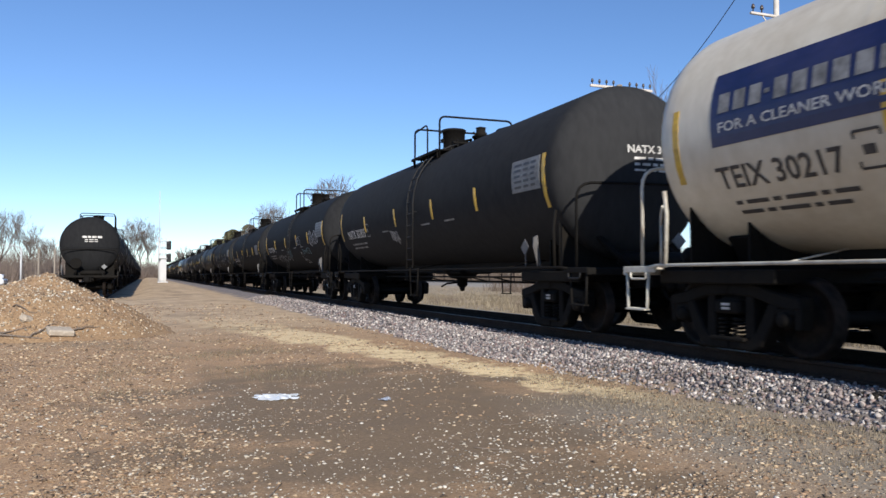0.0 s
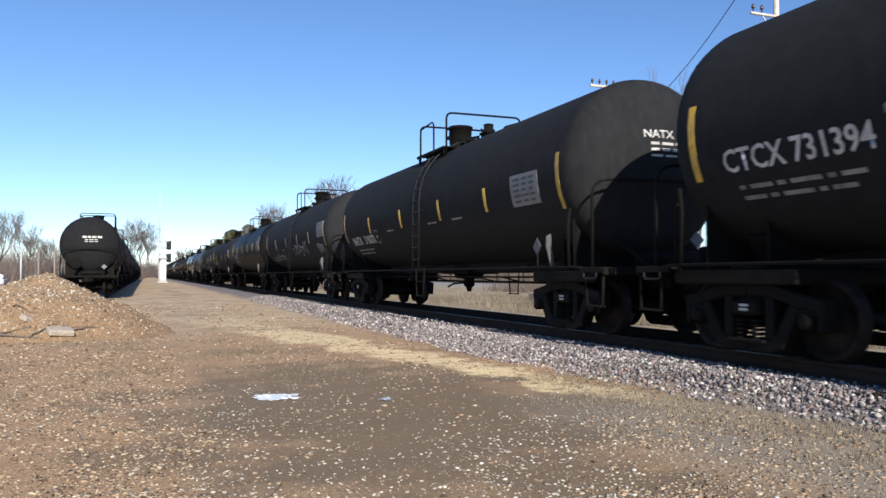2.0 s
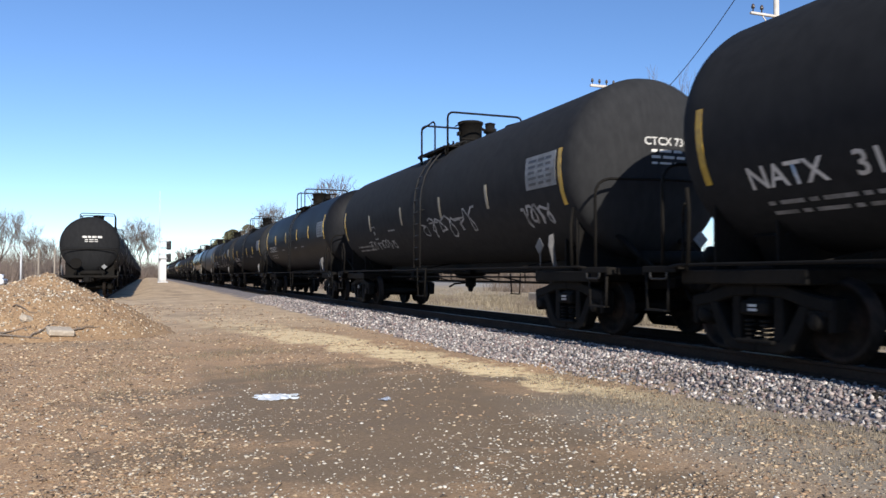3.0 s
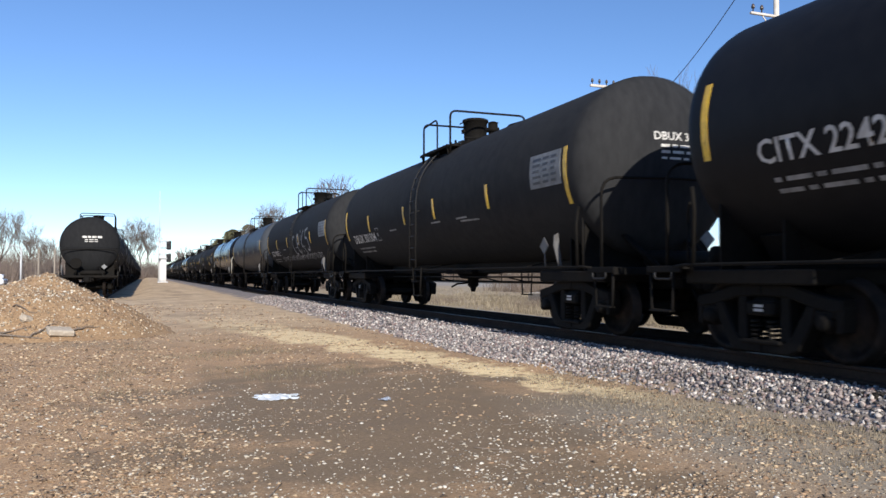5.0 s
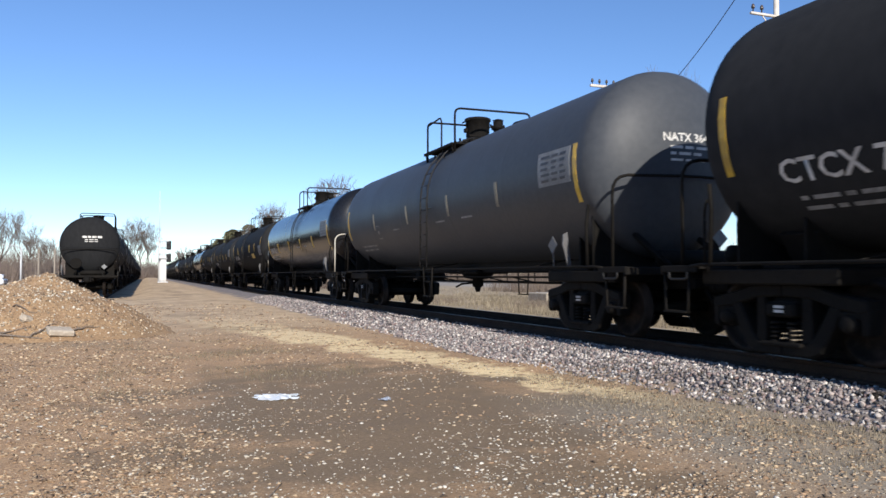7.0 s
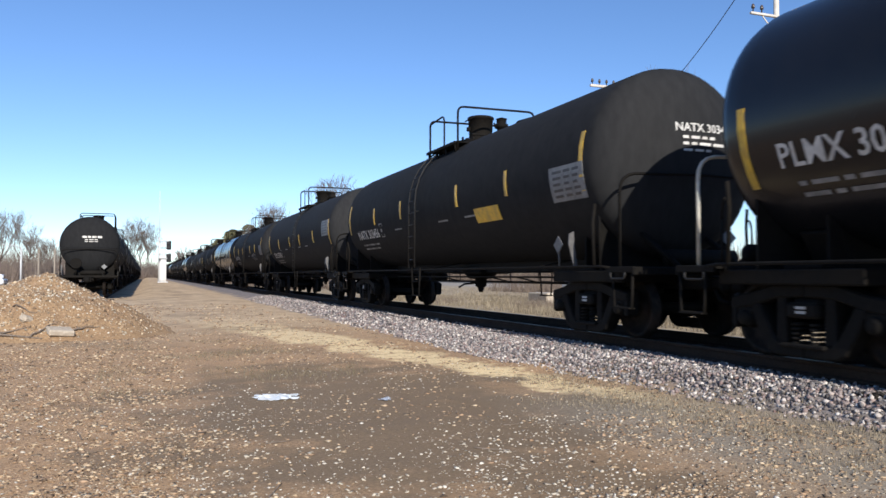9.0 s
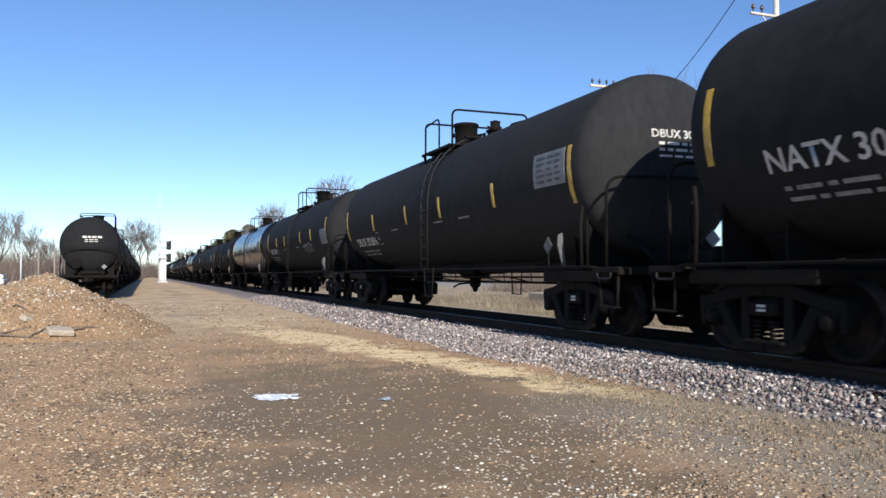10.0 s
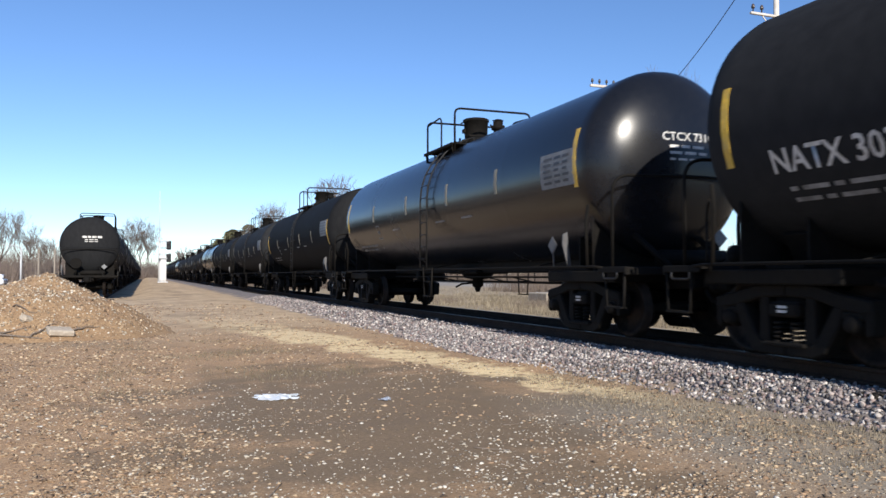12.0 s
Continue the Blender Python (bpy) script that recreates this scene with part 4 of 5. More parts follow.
def settle(xy):
    return np.array([(x, y, ground_z(x, y)) for x, y in xy])


def scatter(n, x0, x1, y0, y1, power=1.0):
    """Places denser towards y0."""
    return np.stack([rs.uniform(x0, x1, n), y0 + (y1 - y0) * rs.uniform(0, 1, n) ** power], 1)


def single_rocks(name, parent, pts, sizes, flat, material):
    shapes = []
    for i in range(10):
        me = raw_mesh(name, rock_shape() * np.array([1, 1, flat]), ICO_F, material)
        shapes.append(me)
    for p, s in zip(pts, sizes):
        ob = part(name, random.choice(shapes), None, parent, "", pose(*p, random.uniform(-25, 25), random.uniform(-25, 25), random.uniform(0, 360)))
        ob.scale = (s, s, s)


ballast = thing("ballast", pose(0, 0, 0), "grey and pinkish crushed stone ballast along the track", "ballast", kind="structure")
xy = np.concatenate([scatter(26000, 5.15, 6.98, 4.2, 16, 1.5), scatter(9000, 5.15, 6.98, 16, 45, 1.5), scatter(1500, 9.6, 11, 6, 25)])
keep = np.array([x > 5.2 + 0.135 * max(0, 13 - y) + 0.3 * rough(x, y, 0.7, 2) + rs.uniform(-0.35, 0.35) for x, y in xy])
pts = settle(xy[keep])
sz = rs.uniform(0.013, 0.037, len(pts)) * np.where(pts[:, 1] > 16, 1.25, 1.0)
pts[:, 2] += sz * rs.uniform(-0.1, 0.75, len(pts))
near = np.argsort(np.hypot(pts[:, 0] - 5.6, pts[:, 1] - 5.5))
single_rocks("stone", ballast, pts[near[:300]], sz[near[:300]], 0.8, BALLAST)
tagged(part("stone_bed", rocks("stone_bed", pts[near[300:]], sz[near[300:]], 0.9, BALLAST), None, ballast), kind="stuff")

gravel = thing("loose_gravel", pose(0, 0, 0), "pale pebbles and stone chips scattered over the dirt", "gravel", kind="structure")
dep = 4.3 * (30 / 4.3) ** (rs.uniform(0, 1, 34000) ** 1.15)
lat = rs.uniform(-0.62, 0.62, len(dep)) * dep
ca, sa = math.cos(radians(20.862)), math.sin(radians(20.862))
xy = np.stack([lat * ca + dep * sa, dep * ca - lat * sa], 1)


def pebble_odds(x, y):
    o = 0.30 + 0.75 * rough(x, y, 0.55, 4) + 0.35 * rough(x, y, 2.2, 8)
    if x < 0.6:
        o += 0.22
    if math.hypot(x - 3.2, (y - 5.3) * 0.8) < 1.3:
        o += 0.55
    if y > 12:
        o -= 0.18
    return o


keep = np.array([x < 5.3 and rs.uniform() < pebble_odds(x, y) for x, y in xy])
pts = settle(xy[keep])
sz = 0.005 + 0.016 * rs.uniform(0, 1, len(pts)) ** 3.2
pts[:, 2] += sz * 0.15
big = np.argsort(-sz / np.hypot(pts[:, 0], pts[:, 1]))
single_rocks("pebble", gravel, pts[big[:300]], sz[big[:300]], 0.5, PEBBLE)
tagged(part("pebble_scatter", rocks("pebble_scatter", pts[big[300:]], sz[big[300:]], 0.5, PEBBLE), None, gravel), kind="stuff")

# flat chips, leaf bits and crumbs of soil
dep = 4.3 * (36 / 4.3) ** (rs.uniform(0, 1, 86000) ** 1.05)
lat = rs.uniform(-0.62, 0.62, len(dep)) * dep
xy = np.stack([lat * ca + dep * sa, dep * ca - lat * sa], 1)


def crumb_odds(x, y):
    """Few crumbs on the trodden damp middle, many on the littered side."""
    damp = ((x - 2.3) / 2.4) ** 2 + ((y - 7.6) / 4.2) ** 2 + 1.1 * rough(x, y, 0.9, 7)
    return ((0.95 if x < 0.5 else 0.45) + 0.8 * rough(x, y, 0.45, 14)) * (0.22 if damp < 0.9 else 1.0)


keep = np.array([x < 6.0 - 0.05 * y and rs.uniform() < crumb_odds(x, y) for x, y in xy])
pts = settle(xy[keep])
sz = (0.007 + 0.024 * rs.uniform(0, 1, len(pts)) ** 2.5) * (0.6 + np.hypot(pts[:, 0], pts[:, 1]) / 18)
pts[:, 2] += sz * 0.1
OCT_V = np.array([(1, 0, 0), (-1, 0, 0), (0, 1, 0), (0, -1, 0), (0, 0, 1), (0, 0, -1)], float)
OCT_F = np.array([(0, 2, 4), (2, 1, 4), (1, 3, 4), (3, 0, 4), (2, 0, 5), (1, 2, 5), (3, 1, 5), (0, 3, 5)])
cv = OCT_V[None] * (1 + rs.uniform(-0.5, 0.5, (len(pts), 6, 1))) * np.stack([sz * rs.uniform(0.5, 1.6, len(pts)), sz, sz * 0.7], 1)[:, None]
cv = np.einsum("nij,nvj->nvi", spin(len(pts)), cv)
cv[:, :, 2] *= 0.45
cv += pts[:, None]
cf = (OCT_F[None] + (np.arange(len(pts)) * 6)[:, None, None]).reshape(-1, 3)
CHIP = island_mat("soil_crumbs", [(0.30, 0.20, 0.12), (0.66, 0.50, 0.33), (0.12, 0.08, 0.052), (0.82, 0.66, 0.46), (0.40, 0.26, 0.155), (0.13, 0.093, 0.066), (0.57, 0.39, 0.25), (0.24, 0.16, 0.10)])
tagged(part("crumb_scatter", raw_mesh("crumb_scatter", cv.reshape(-1, 3), cf, CHIP), None, gravel), kind="stuff")


# ---------------------------------------------------------------- dry grass
def blades(name, xy, h0, h1, w, material, label, lean=0.35):
    n = len(xy)
    p = settle(xy)
    h = rs.uniform(h0, h1, n)
    a = rs.uniform(0, 2 * math.pi, n)
    side = np.stack([np.cos(a), np.sin(a), 0 * a], 1) * (w * rs.uniform(0.6, 1.4, n))[:, None]
    b = rs.uniform(0, 2 * math.pi, n)
    bend = np.stack([np.cos(b), np.sin(b), 0 * b], 1) * (h * rs.uniform(0, lean, n))[:, None]
    up = np.array([0, 0, 1.0])
    v = np.stack([p - side, p + side, p + bend * 0.4 + up * (h * 0.6)[:, None] + side * 0.7, p + bend * 0.4 + up * (h * 0.6)[:, None] - side * 0.7, p + bend + up * h[:, None]], 1)
    base = np.arange(n)[:, None] * 5
    f = np.concatenate([base + np.array([0, 1, 2]), base + np.array([0, 2, 3]), base + np.array([3, 2, 4])])
    return tagged(new(name, raw_mesh(name, v.reshape(-1, 3), f, material)), label, "grass", kind="stuff")


FIELDM = island_mat("weathered_field_grass", [(0.30, 0.245, 0.165), (0.46, 0.39, 0.28), (0.20, 0.16, 0.11), (0.36, 0.30, 0.21), (0.15, 0.12, 0.085), (0.50, 0.43, 0.31)])
xy = np.concatenate([scatter(60000, 12.4, 21, 8, 50, 1.3), scatter(12000, 20, 36, 14, 70)])
xy = xy[[rs.uniform() < 0.45 + 1.5 * rough(x, y, 0.35, 6) + 0.5 * rough(x, y, 1.1, 16) for x, y in xy]]
blades("field_grass", xy, 0.06, 0.30, 0.008, FIELDM, "tall dry tan grass in the field beyond the track", 0.9)
TURFM = island_mat("dead_turf", [(0.16, 0.13, 0.085), (0.27, 0.22, 0.145), (0.21, 0.175, 0.12), (0.33, 0.27, 0.18)])
xy = scatter(17000, 3.8, 6.3, 4.0, 9.5)
xy = xy[[rs.uniform() < 0.35 + 0.9 * rough(x, y, 0.9, 6) + 0.25 * (x - 4.9) for x, y in xy]]
blades("verge_grass", xy, 0.012, 0.05, 0.003, FIELDM, "short sparse dead grass at the edge of the ballast", 0.9)
xy = scatter(15000, -0.6, 3.0, 9.6, 17.0)
xy = xy[[rs.uniform() < 0.25 + 1.6 * rough(x, y, 0.6, 33) - 0.12 * abs(x - 1.0) for x, y in xy]]
blades("dead_turf", xy, 0.015, 0.06, 0.004, TURFM, "grey-brown patches of dead turf on the dirt", 1.2)
xy = scatter(5000, -6, 5.2, 8, 26)
xy = xy[[rs.uniform() < 0.9 * rough(x, y, 0.5, 12) for x, y in xy]]
blades("straw_litter", xy, 0.01, 0.05, 0.005, STRAWM, "thin flattened straw on the dirt", 2.5)

# ---------------------------------------------------------------- dirt mound
MOUND = mat("heaped_soil", (0.178, 0.111, 0.059), (0.42, 0.283, 0.158), 0.95, grain=22, stain=1.6, stain_col=(0.25, 0.155, 0.086), stain_amt=0.6, bump=0.8)
MX, MY = -2.25, 20.3


def mound_h(x, y):
    dx, dy = x - MX, y - MY
    r = math.hypot(dx / (1.06 if dx > 0 else 1.25), dy * 0.92)
    r += 0.28 * rough(x, y, 0.6, 21)
    h = 1.50 * max(0.0, 1 - max(0, r - 0.15) / 2.85) ** 1.05
    return min(h, 1.44 + 0.05 * rough(x, y, 2.0, 3)) + (0.10 * rough(x, y, 1.4, 31) + 0.05 * rough(x, y, 4, 41) + 0.02 * rough(x, y, 11, 51)) * min(1, h * 3)


bm = bmesh.new()
N = 90
vs = [[bm.verts.new((-4.6 + 8.4 * i / N, -4 + 8 * j / N, mound_h(MX - 4.6 + 8.4 * i / N, MY - 4 + 8 * j / N) - 0.12 + 0.12 * ground_z(0, 0))) for i in range(N + 1)] for j in range(N + 1)]
for j in range(N):
    for i in range(N):
        bm.faces.new((vs[j][i], vs[j][i + 1], vs[j + 1][i + 1], vs[j + 1][i])).smooth = True
mound = thing("dirt_mound", pose(MX, MY, 0.05), "brown heap of soil with stones and sticks in it", "mound")
part("soil", bm, MOUND, mound)
xy = np.stack([rs.normal(-0.1, 1.5, 2600), rs.normal(-0.6, 1.4, 2600)], 1)
xc = np.stack([rs.normal(-0.3, 1.7, 9000), rs.normal(-0.9, 1.5, 9000)], 1)
pc = np.array([(x, y, mound_h(MX + x, MY + y) - 0.12) for x, y in xc if mound_h(MX + x, MY + y) > 0.13])
scr = 0.008 + 0.03 * rs.uniform(0, 1, len(pc)) ** 3
cv = OCT_V[None] * (1 + rs.uniform(-0.5, 0.5, (len(pc), 6, 1))) * np.stack([scr * rs.uniform(0.6, 1.8, len(pc)), scr, scr * 0.8], 1)[:, None]
cv = np.einsum("nij,nvj->nvi", spin(len(pc)), cv) + pc[:, None]
cf = (OCT_F[None] + (np.arange(len(pc)) * 6)[:, None, None]).reshape(-1, 3)
tagged(part("crumb_scatter", raw_mesh("soil_crumbs", cv.reshape(-1, 3), cf, CHIP), None, mound), kind="stuff")
p = np.array([(x, y, mound_h(MX + x, MY + y) - 0.12) for x, y in xy if mound_h(MX + x, MY + y) > 0.12])
s = 0.010 + 0.034 * rs.uniform(0, 1, len(p)) ** 3
big = np.argsort(-s)
single_rocks("stone", mound, p[big[:150]], s[big[:150]], 0.8, PEBBLE)
tagged(part("stone_scatter", rocks("stone_scatter", p[big[150:]], s[big[150:]], 0.8, PEBBLE), None, mound), kind="stuff")


def on_mound(x, y, up=0.0):
    return (x, y, 0.05 + mound_h(x, y) - 0.12 + up)


CONCRETE = mat("old_concrete", (0.36, 0.31, 0.25), (0.5, 0.44, 0.36), 0.9, grain=18, stain=4, stain_col=(0.25, 0.2, 0.15), bump=0.4)
bm = bmesh.new()
box(bm, (0, 0, 0.05), (0.50, 0.34, 0.13), 0.03)
solid("concrete_slab", bm, CONCRETE, pose(*on_mound(-1.62, 17.75, -0.01), 14, 5, 20), "broken piece of tan concrete on the mound", "slab")
bm = bmesh.new()
box(bm, (0, 0, 0.04), (0.26, 0.2, 0.15), 0.05)
solid("concrete_lump", bm, CONCRETE, pose(*on_mound(-2.3, 18.1, 0.0), 20, 15, 50), "lump of pale concrete on the mound", "stone")
for (x0, y0, x1, y1, rad) in ((-3.6, 17.7, -1.9, 17.55, 0.035), (-3.2, 17.45, -2.2, 17.9, 0.025), (-2.15, 17.5, -1.7, 18.0, 0.02), (-3.9, 18.0, -3.0, 17.6, 0.03), (-2.9, 17.3, -2.3, 17.2, 0.018), (-1.4, 17.9, -0.9, 18.2, 0.018), (-2.6, 18.6, -2.1, 18.3, 0.015), (-3.4, 17.25, -2.7, 17.05, 0.022)):
    pts = []
    for i in range(7):
        f = i / 6
        x, y = x0 + (x1 - x0) * f + 0.06 * rough(f * 4, x0, 1), y0 + (y1 - y0) * f + 0.05 * rough(f * 4, y0, 1)
        pts.append(on_mound(x, y, 0.04 + 0.03 * math.sin(f * 5)))
    bm = bmesh.new()
    sweep(bm, pts, [rad * (1 - 0.6 * i / 6) for i in range(7)], 7)
    solid("branch", bm, BARK, pose(0, 0, 0), "dead grey branch lying on the mound", "branch", "sticks on the mound")

# ---------------------------------------------------------------- litter
PAPER = mat("weathered_white_plastic", (0.62, 0.66, 0.70), (0.80, 0.83, 0.86), 0.4, grain=15, stain=6, stain_col=(0.5, 0.5, 0.48), stain_amt=0.4, bump=0.3)


def crumpled(name, x, y, w, d, rz, label, material=PAPER):
    bm = bmesh.new()
    nx_, ny_ = 16, 9
    g = [[None] * (nx_ + 1) for _ in range(ny_ + 1)]
    for j in range(ny_ + 1):
        for i in range(nx_ + 1):
            a, b = i / nx_ - 0.5, j / ny_ - 0.5
            edge = 1 + 0.8 * noise.noise(Vector((a * 5 + x, b * 5, 1)))
            g[j][i] = bm.verts.new((a * w * edge, b * d * edge, 0.012 + 0.10 * max(0, 0.5 - abs(b)) * abs(noise.noise(Vector((a * 6, b * 5 + y, 3)))) + 0.015 * noise.noise(Vector((a * 20, b * 12, 7)))))
    for j in range(ny_):
        for i in range(nx_):
            bm.faces.new((g[j][i], g[j][i + 1], g[j + 1][i + 1], g[j + 1][i]))
    ob = solid(name, bm, material, pose(x, y, ground_z(x, y) + 0.003, 0, 0, rz), label, "litter")
    th = ob.modifiers.new("thickness", "SOLIDIFY")
    th.thickness = 0.004
    return ob


crumpled("plastic_bag", 1.37, 8.72, 0.40, 0.36, -10, "crumpled white plastic bag lying on the dirt")
crumpled("plastic_scrap", 2.45, 8.18, 0.08, 0.09, 30, "small bluish plastic scrap lying on the dirt",
         mat("dirty_blue_plastic", (0.20, 0.24, 0.32), (0.32, 0.36, 0.44), 0.5, grain=15, stain=6, stain_col=(0.2, 0.17, 0.13), bump=0.3))

for (x, y, ln, rz) in ((0.76, 4.91, 0.30, 65), (1.0, 6.3, 0.22, 20), (2.5, 5.5, 0.26, -30), (-0.5, 7.2, 0.35, 100), (3.1, 6.4, 0.18, 10), (0.2, 9.6, 0.4, -15)):
    pts = []
    for i in range(6):
        f = i / 5 - 0.5
        px, py = x + ln * f * math.cos(radians(rz)) + 0.012 * rough(i, x, 1.7), y + ln * f * math.sin(radians(rz)) + 0.012 * rough(i, y, 1.7)
        pts.append((px, py, ground_z(px, py) + 0.006))
    bm = bmesh.new()
    sweep(bm, pts, [0.007, 0.0065, 0.006, 0.005, 0.004, 0.003], 5)
    solid("twig", bm, BARK, pose(0, 0, 0), "small dry twig lying on the dirt", "twig", "twigs on the dirt")

# ---------------------------------------------------------------- painted marks on the cars
def scribble(bm, y0, y1, s0, s1, w, seed, loops=6):
    """A run of looping sprayed letters."""
    r = random.Random(seed)
    ww, pts, amp, lean = (y1 - y0) / loops, [], 1.0, 0.6
    for i in range(loops * 12 + 1):
        f = i / 12
        if i % 12 == 0:
            amp, lean = r.uniform(0.45, 1.0), r.uniform(0.35, 0.95)
            if i and r.random() < 0.3:                      # lift the can between letters
                stroke(bm, -1, pts, w * r.uniform(0.7, 1.1))
                pts = []
        a = 2 * math.pi * f
        pts.append((y0 + ww * (f + lean * math.sin(a) * 0.62 + 0.12 * math.sin(2.7 * a) + r.uniform(-0.06, 0.06)), (s0 + s1) / 2 + (s1 - s0) / 2 * amp * (math.cos(a) + 0.3 * math.cos(2.3 * a + seed))))
    if len(pts) > 2:
        stroke(bm, -1, pts, w)


def letter_strokes(bm, shapes, x, s, w, h, width):
    for shape in shapes:
        pts = [(x + px * w, s + py * h) for px, py in shape]
        fine = []
        for a, b in zip(pts, pts[1:]):
            fine += [(a[0] + (b[0] - a[0]) * f / 3, a[1] + (b[1] - a[1]) * f / 3) for f in range(3)]
        stroke(bm, -1, fine + [pts[-1]], width)


def ring(x, y, rx, ry, a0, a1, n=9):
    return [(x + rx * math.cos(radians(a0 + (a1 - a0) * i / n)), y + ry * math.sin(radians(a0 + (a1 - a0) * i / n))) for i in range(n + 1)]


L_C = [ring(0.5, 0.5, 0.45, 0.5, 60, 300)]
L_E = [[(0.1, 0.5), (0.85, 0.58)], ring(0.5, 0.5, 0.4, 0.5, 15, 320)]
L_K = [[(0.15, 0.0), (0.1, 1.15)], [(0.95, 1.1), (0.2, 0.5), (0.95, -0.05)]]
L_S = [ring(0.5, 0.78, 0.36, 0.28, 50, 250, 7) + ring(0.5, 0.25, 0.38, 0.28, 90, -140, 7)]
L_5 = [[(0.9, 1.1), (0.25, 1.0), (0.2, 0.62)] + ring(0.45, 0.33, 0.4, 0.33, 100, -130, 7)]
L_H = [[(0.1, 0), (0.1, 1)], [(0.85, 0), (0.85, 1)], [(0.1, 0.5), (0.85, 0.5)]]
L_O = [ring(0.5, 0.5, 0.38, 0.45, 0, 360, 12)]


def spray(car, material, label, build):
    bm = bmesh.new()
    build(bm)
    part("graffiti", bm, material, car, label)


def tag_two(bm):
    scribble(bm, -4.6, -0.9, -1.25, -0.82, 0.035, 3, 7)
    scribble(bm, 4.6, 6.4, -0.62, 0.0, 0.06, 17, 6)
    for i, sh in enumerate((L_H, L_O, L_E, L_S)):
        letter_strokes(bm, sh, 1.66 + 0.27 * i, -0.46, 0.22, 0.36, 0.045)
    letter_strokes(bm, [[(0, 0), (1, 0), (1.4, -0.35), (0.25, -0.35), (0, 0)], ring(0.45, 0.45, 0.3, 0.4, 0, 330)], 1.85, -1.22, 0.55, 0.5, 0.05)


def tag_seven(bm):
    for i, sh in enumerate((L_C, L_E, L_K, L_5)):
        letter_strokes(bm, sh, 0.28 + 0.98 * i, -0.88 + 0.04 * i, 0.80, 0.86, 0.10)
    scribble(bm, -3.9, 5.6, -1.2, -0.9, 0.045, 9, 26)


spray(TRAIN[1], SPRAY, "small white sprayed tag", lambda bm: scribble(bm, -1.95, -1.25, -0.92, -0.55, 0.06, 5, 4))
spray(TRAIN[2], SPRAY, "white sprayed tags", tag_two)
spray(TRAIN[2], SPRAYB, "teal sprayed tags", lambda bm: (scribble(bm, 2.5, 4.3, -0.95, -0.65, 0.04, 12, 5), scribble(bm, -1.4, -0.3, -1.0, -0.6, 0.05, 13, 4)))
spray(TRAIN[4], SPRAY, "white sprayed tag", lambda bm: (scribble(bm, 0.2, 3.6, -0.95, -0.4, 0.05, 21, 6), scribble(bm, 5.7, 6.8, -0.95, -0.55, 0.06, 22, 4), scribble(bm, -5.0, -2.4, -1.1, -0.8, 0.04, 23, 7)))
spray(TRAIN[6], DIM, "faint chalked line", lambda bm: stroke(bm, -1, [(2.6, -0.62), (3.6, -0.64)], 0.04))
spray(TRAIN[7], SPRAY, "huge white sprayed letters", tag_seven)
spray(TRAIN[12], DIM, "faint sprayed tags", lambda bm: scribble(bm, 2.6, 4.4, -0.95, -0.35, 0.04, 31, 5))

# side sign of the cream car, with its name as a plain bar
cream = TRAIN[0]
bm = bmesh.new()
patch(bm, -1, -6.7, 6.66, -0.27, 0.62, 0.006, 8)
part("side_sign", bm, NAVY, cream, "navy blue painted sign panel")
bm = bmesh.new()
for x0, x1 in ((-6.65, -6.47), (-6.40, -6.22), (-6.15, -5.97), (-5.92, -5.84), (-5.78, -5.60), (-5.53, -5.33), (-5.26, -5.08), (-5.01, -4.81), (-4.74, -4.54), (-4.47, -4.27)):
    stroke(bm, -1, [(x0 + 0.12, 0.23), (x1 + 0.12, 0.23)], 0.05 if x1 - x0 < 0.1 else 0.23, 0.012)
tagged(part("sign_name_bar", bm, DIM, cream, "dull grey blocks on the sign"), kind="stuff")
lettering("FOR A CLEANER WORLD", 0.115, -1, 5.28, -0.06, WHITE, "sign_lettering", cream, out=0.012, width=2.5)
bm = bmesh.new()
stroke(bm, -1, [(-4.1, -0.30), (-3.75, -0.30)], 0.02)
part("stencil_line", bm, INK, cream)
# yellow panel on one black car
bm = bmesh.new()
patch(bm, -1, -4.15, -2.97, -0.73, -0.42, 0.008)
part("side_panel", bm, YELLOW, TRAIN[10], "yellow lettered panel")

# ---------------------------------------------------------------- signal
SIGNAL_WHITE = mat("white_enamel", (0.44, 0.455, 0.47), (0.54, 0.555, 0.57), 0.45, grain=12, stain=2, stain_col=(0.6, 0.58, 0.55), stain_amt=0.4, bump=0.05)
MATT = mat("matt_black", (0.012, 0.012, 0.013), (0.022, 0.022, 0.023), 0.7, grain=20, stain=3, bump=0.05)
SX, SY = 1.80, 92.0
sz0 = ground_z(SX, SY)
sig = thing("railway_signal", pose(SX, SY, sz0), "white signal mast with ladder, cabinet and two black heads", "signal")
bm = bmesh.new()
box(bm, (0.05, 0, 1.35), (0.62, 0.6, 2.6), 0.03)
box(bm, (0, 0, 2.68), (0.95, 0.9, 0.08), 0.02)
box(bm, (0, -0.41, 1.3), (0.7, 0.03, 2.2), 0.01)
box(bm, (0, 0, 0.02), (1.1, 1.0, 0.16), 0.02)
part("cabinet", bm, SIGNAL_WHITE, sig, "white metal equipment cabinet")
bm = bmesh.new()
sweep(bm, [(-0.38, 0.55, 0), (-0.38, 0.55, 5.0)], 0.13, 10)
sweep(bm, [(-0.38, 0.55, 5.0), (-0.38, 0.55, 10.2)], 0.035, 8)
part("mast", bm, SIGNAL_WHITE, sig)
bm = bmesh.new()
for x in (-0.1, 0.32):
    sweep(bm, [(x, 0.55, 0.2), (x, 0.55, 4.9)], 0.035, 6)
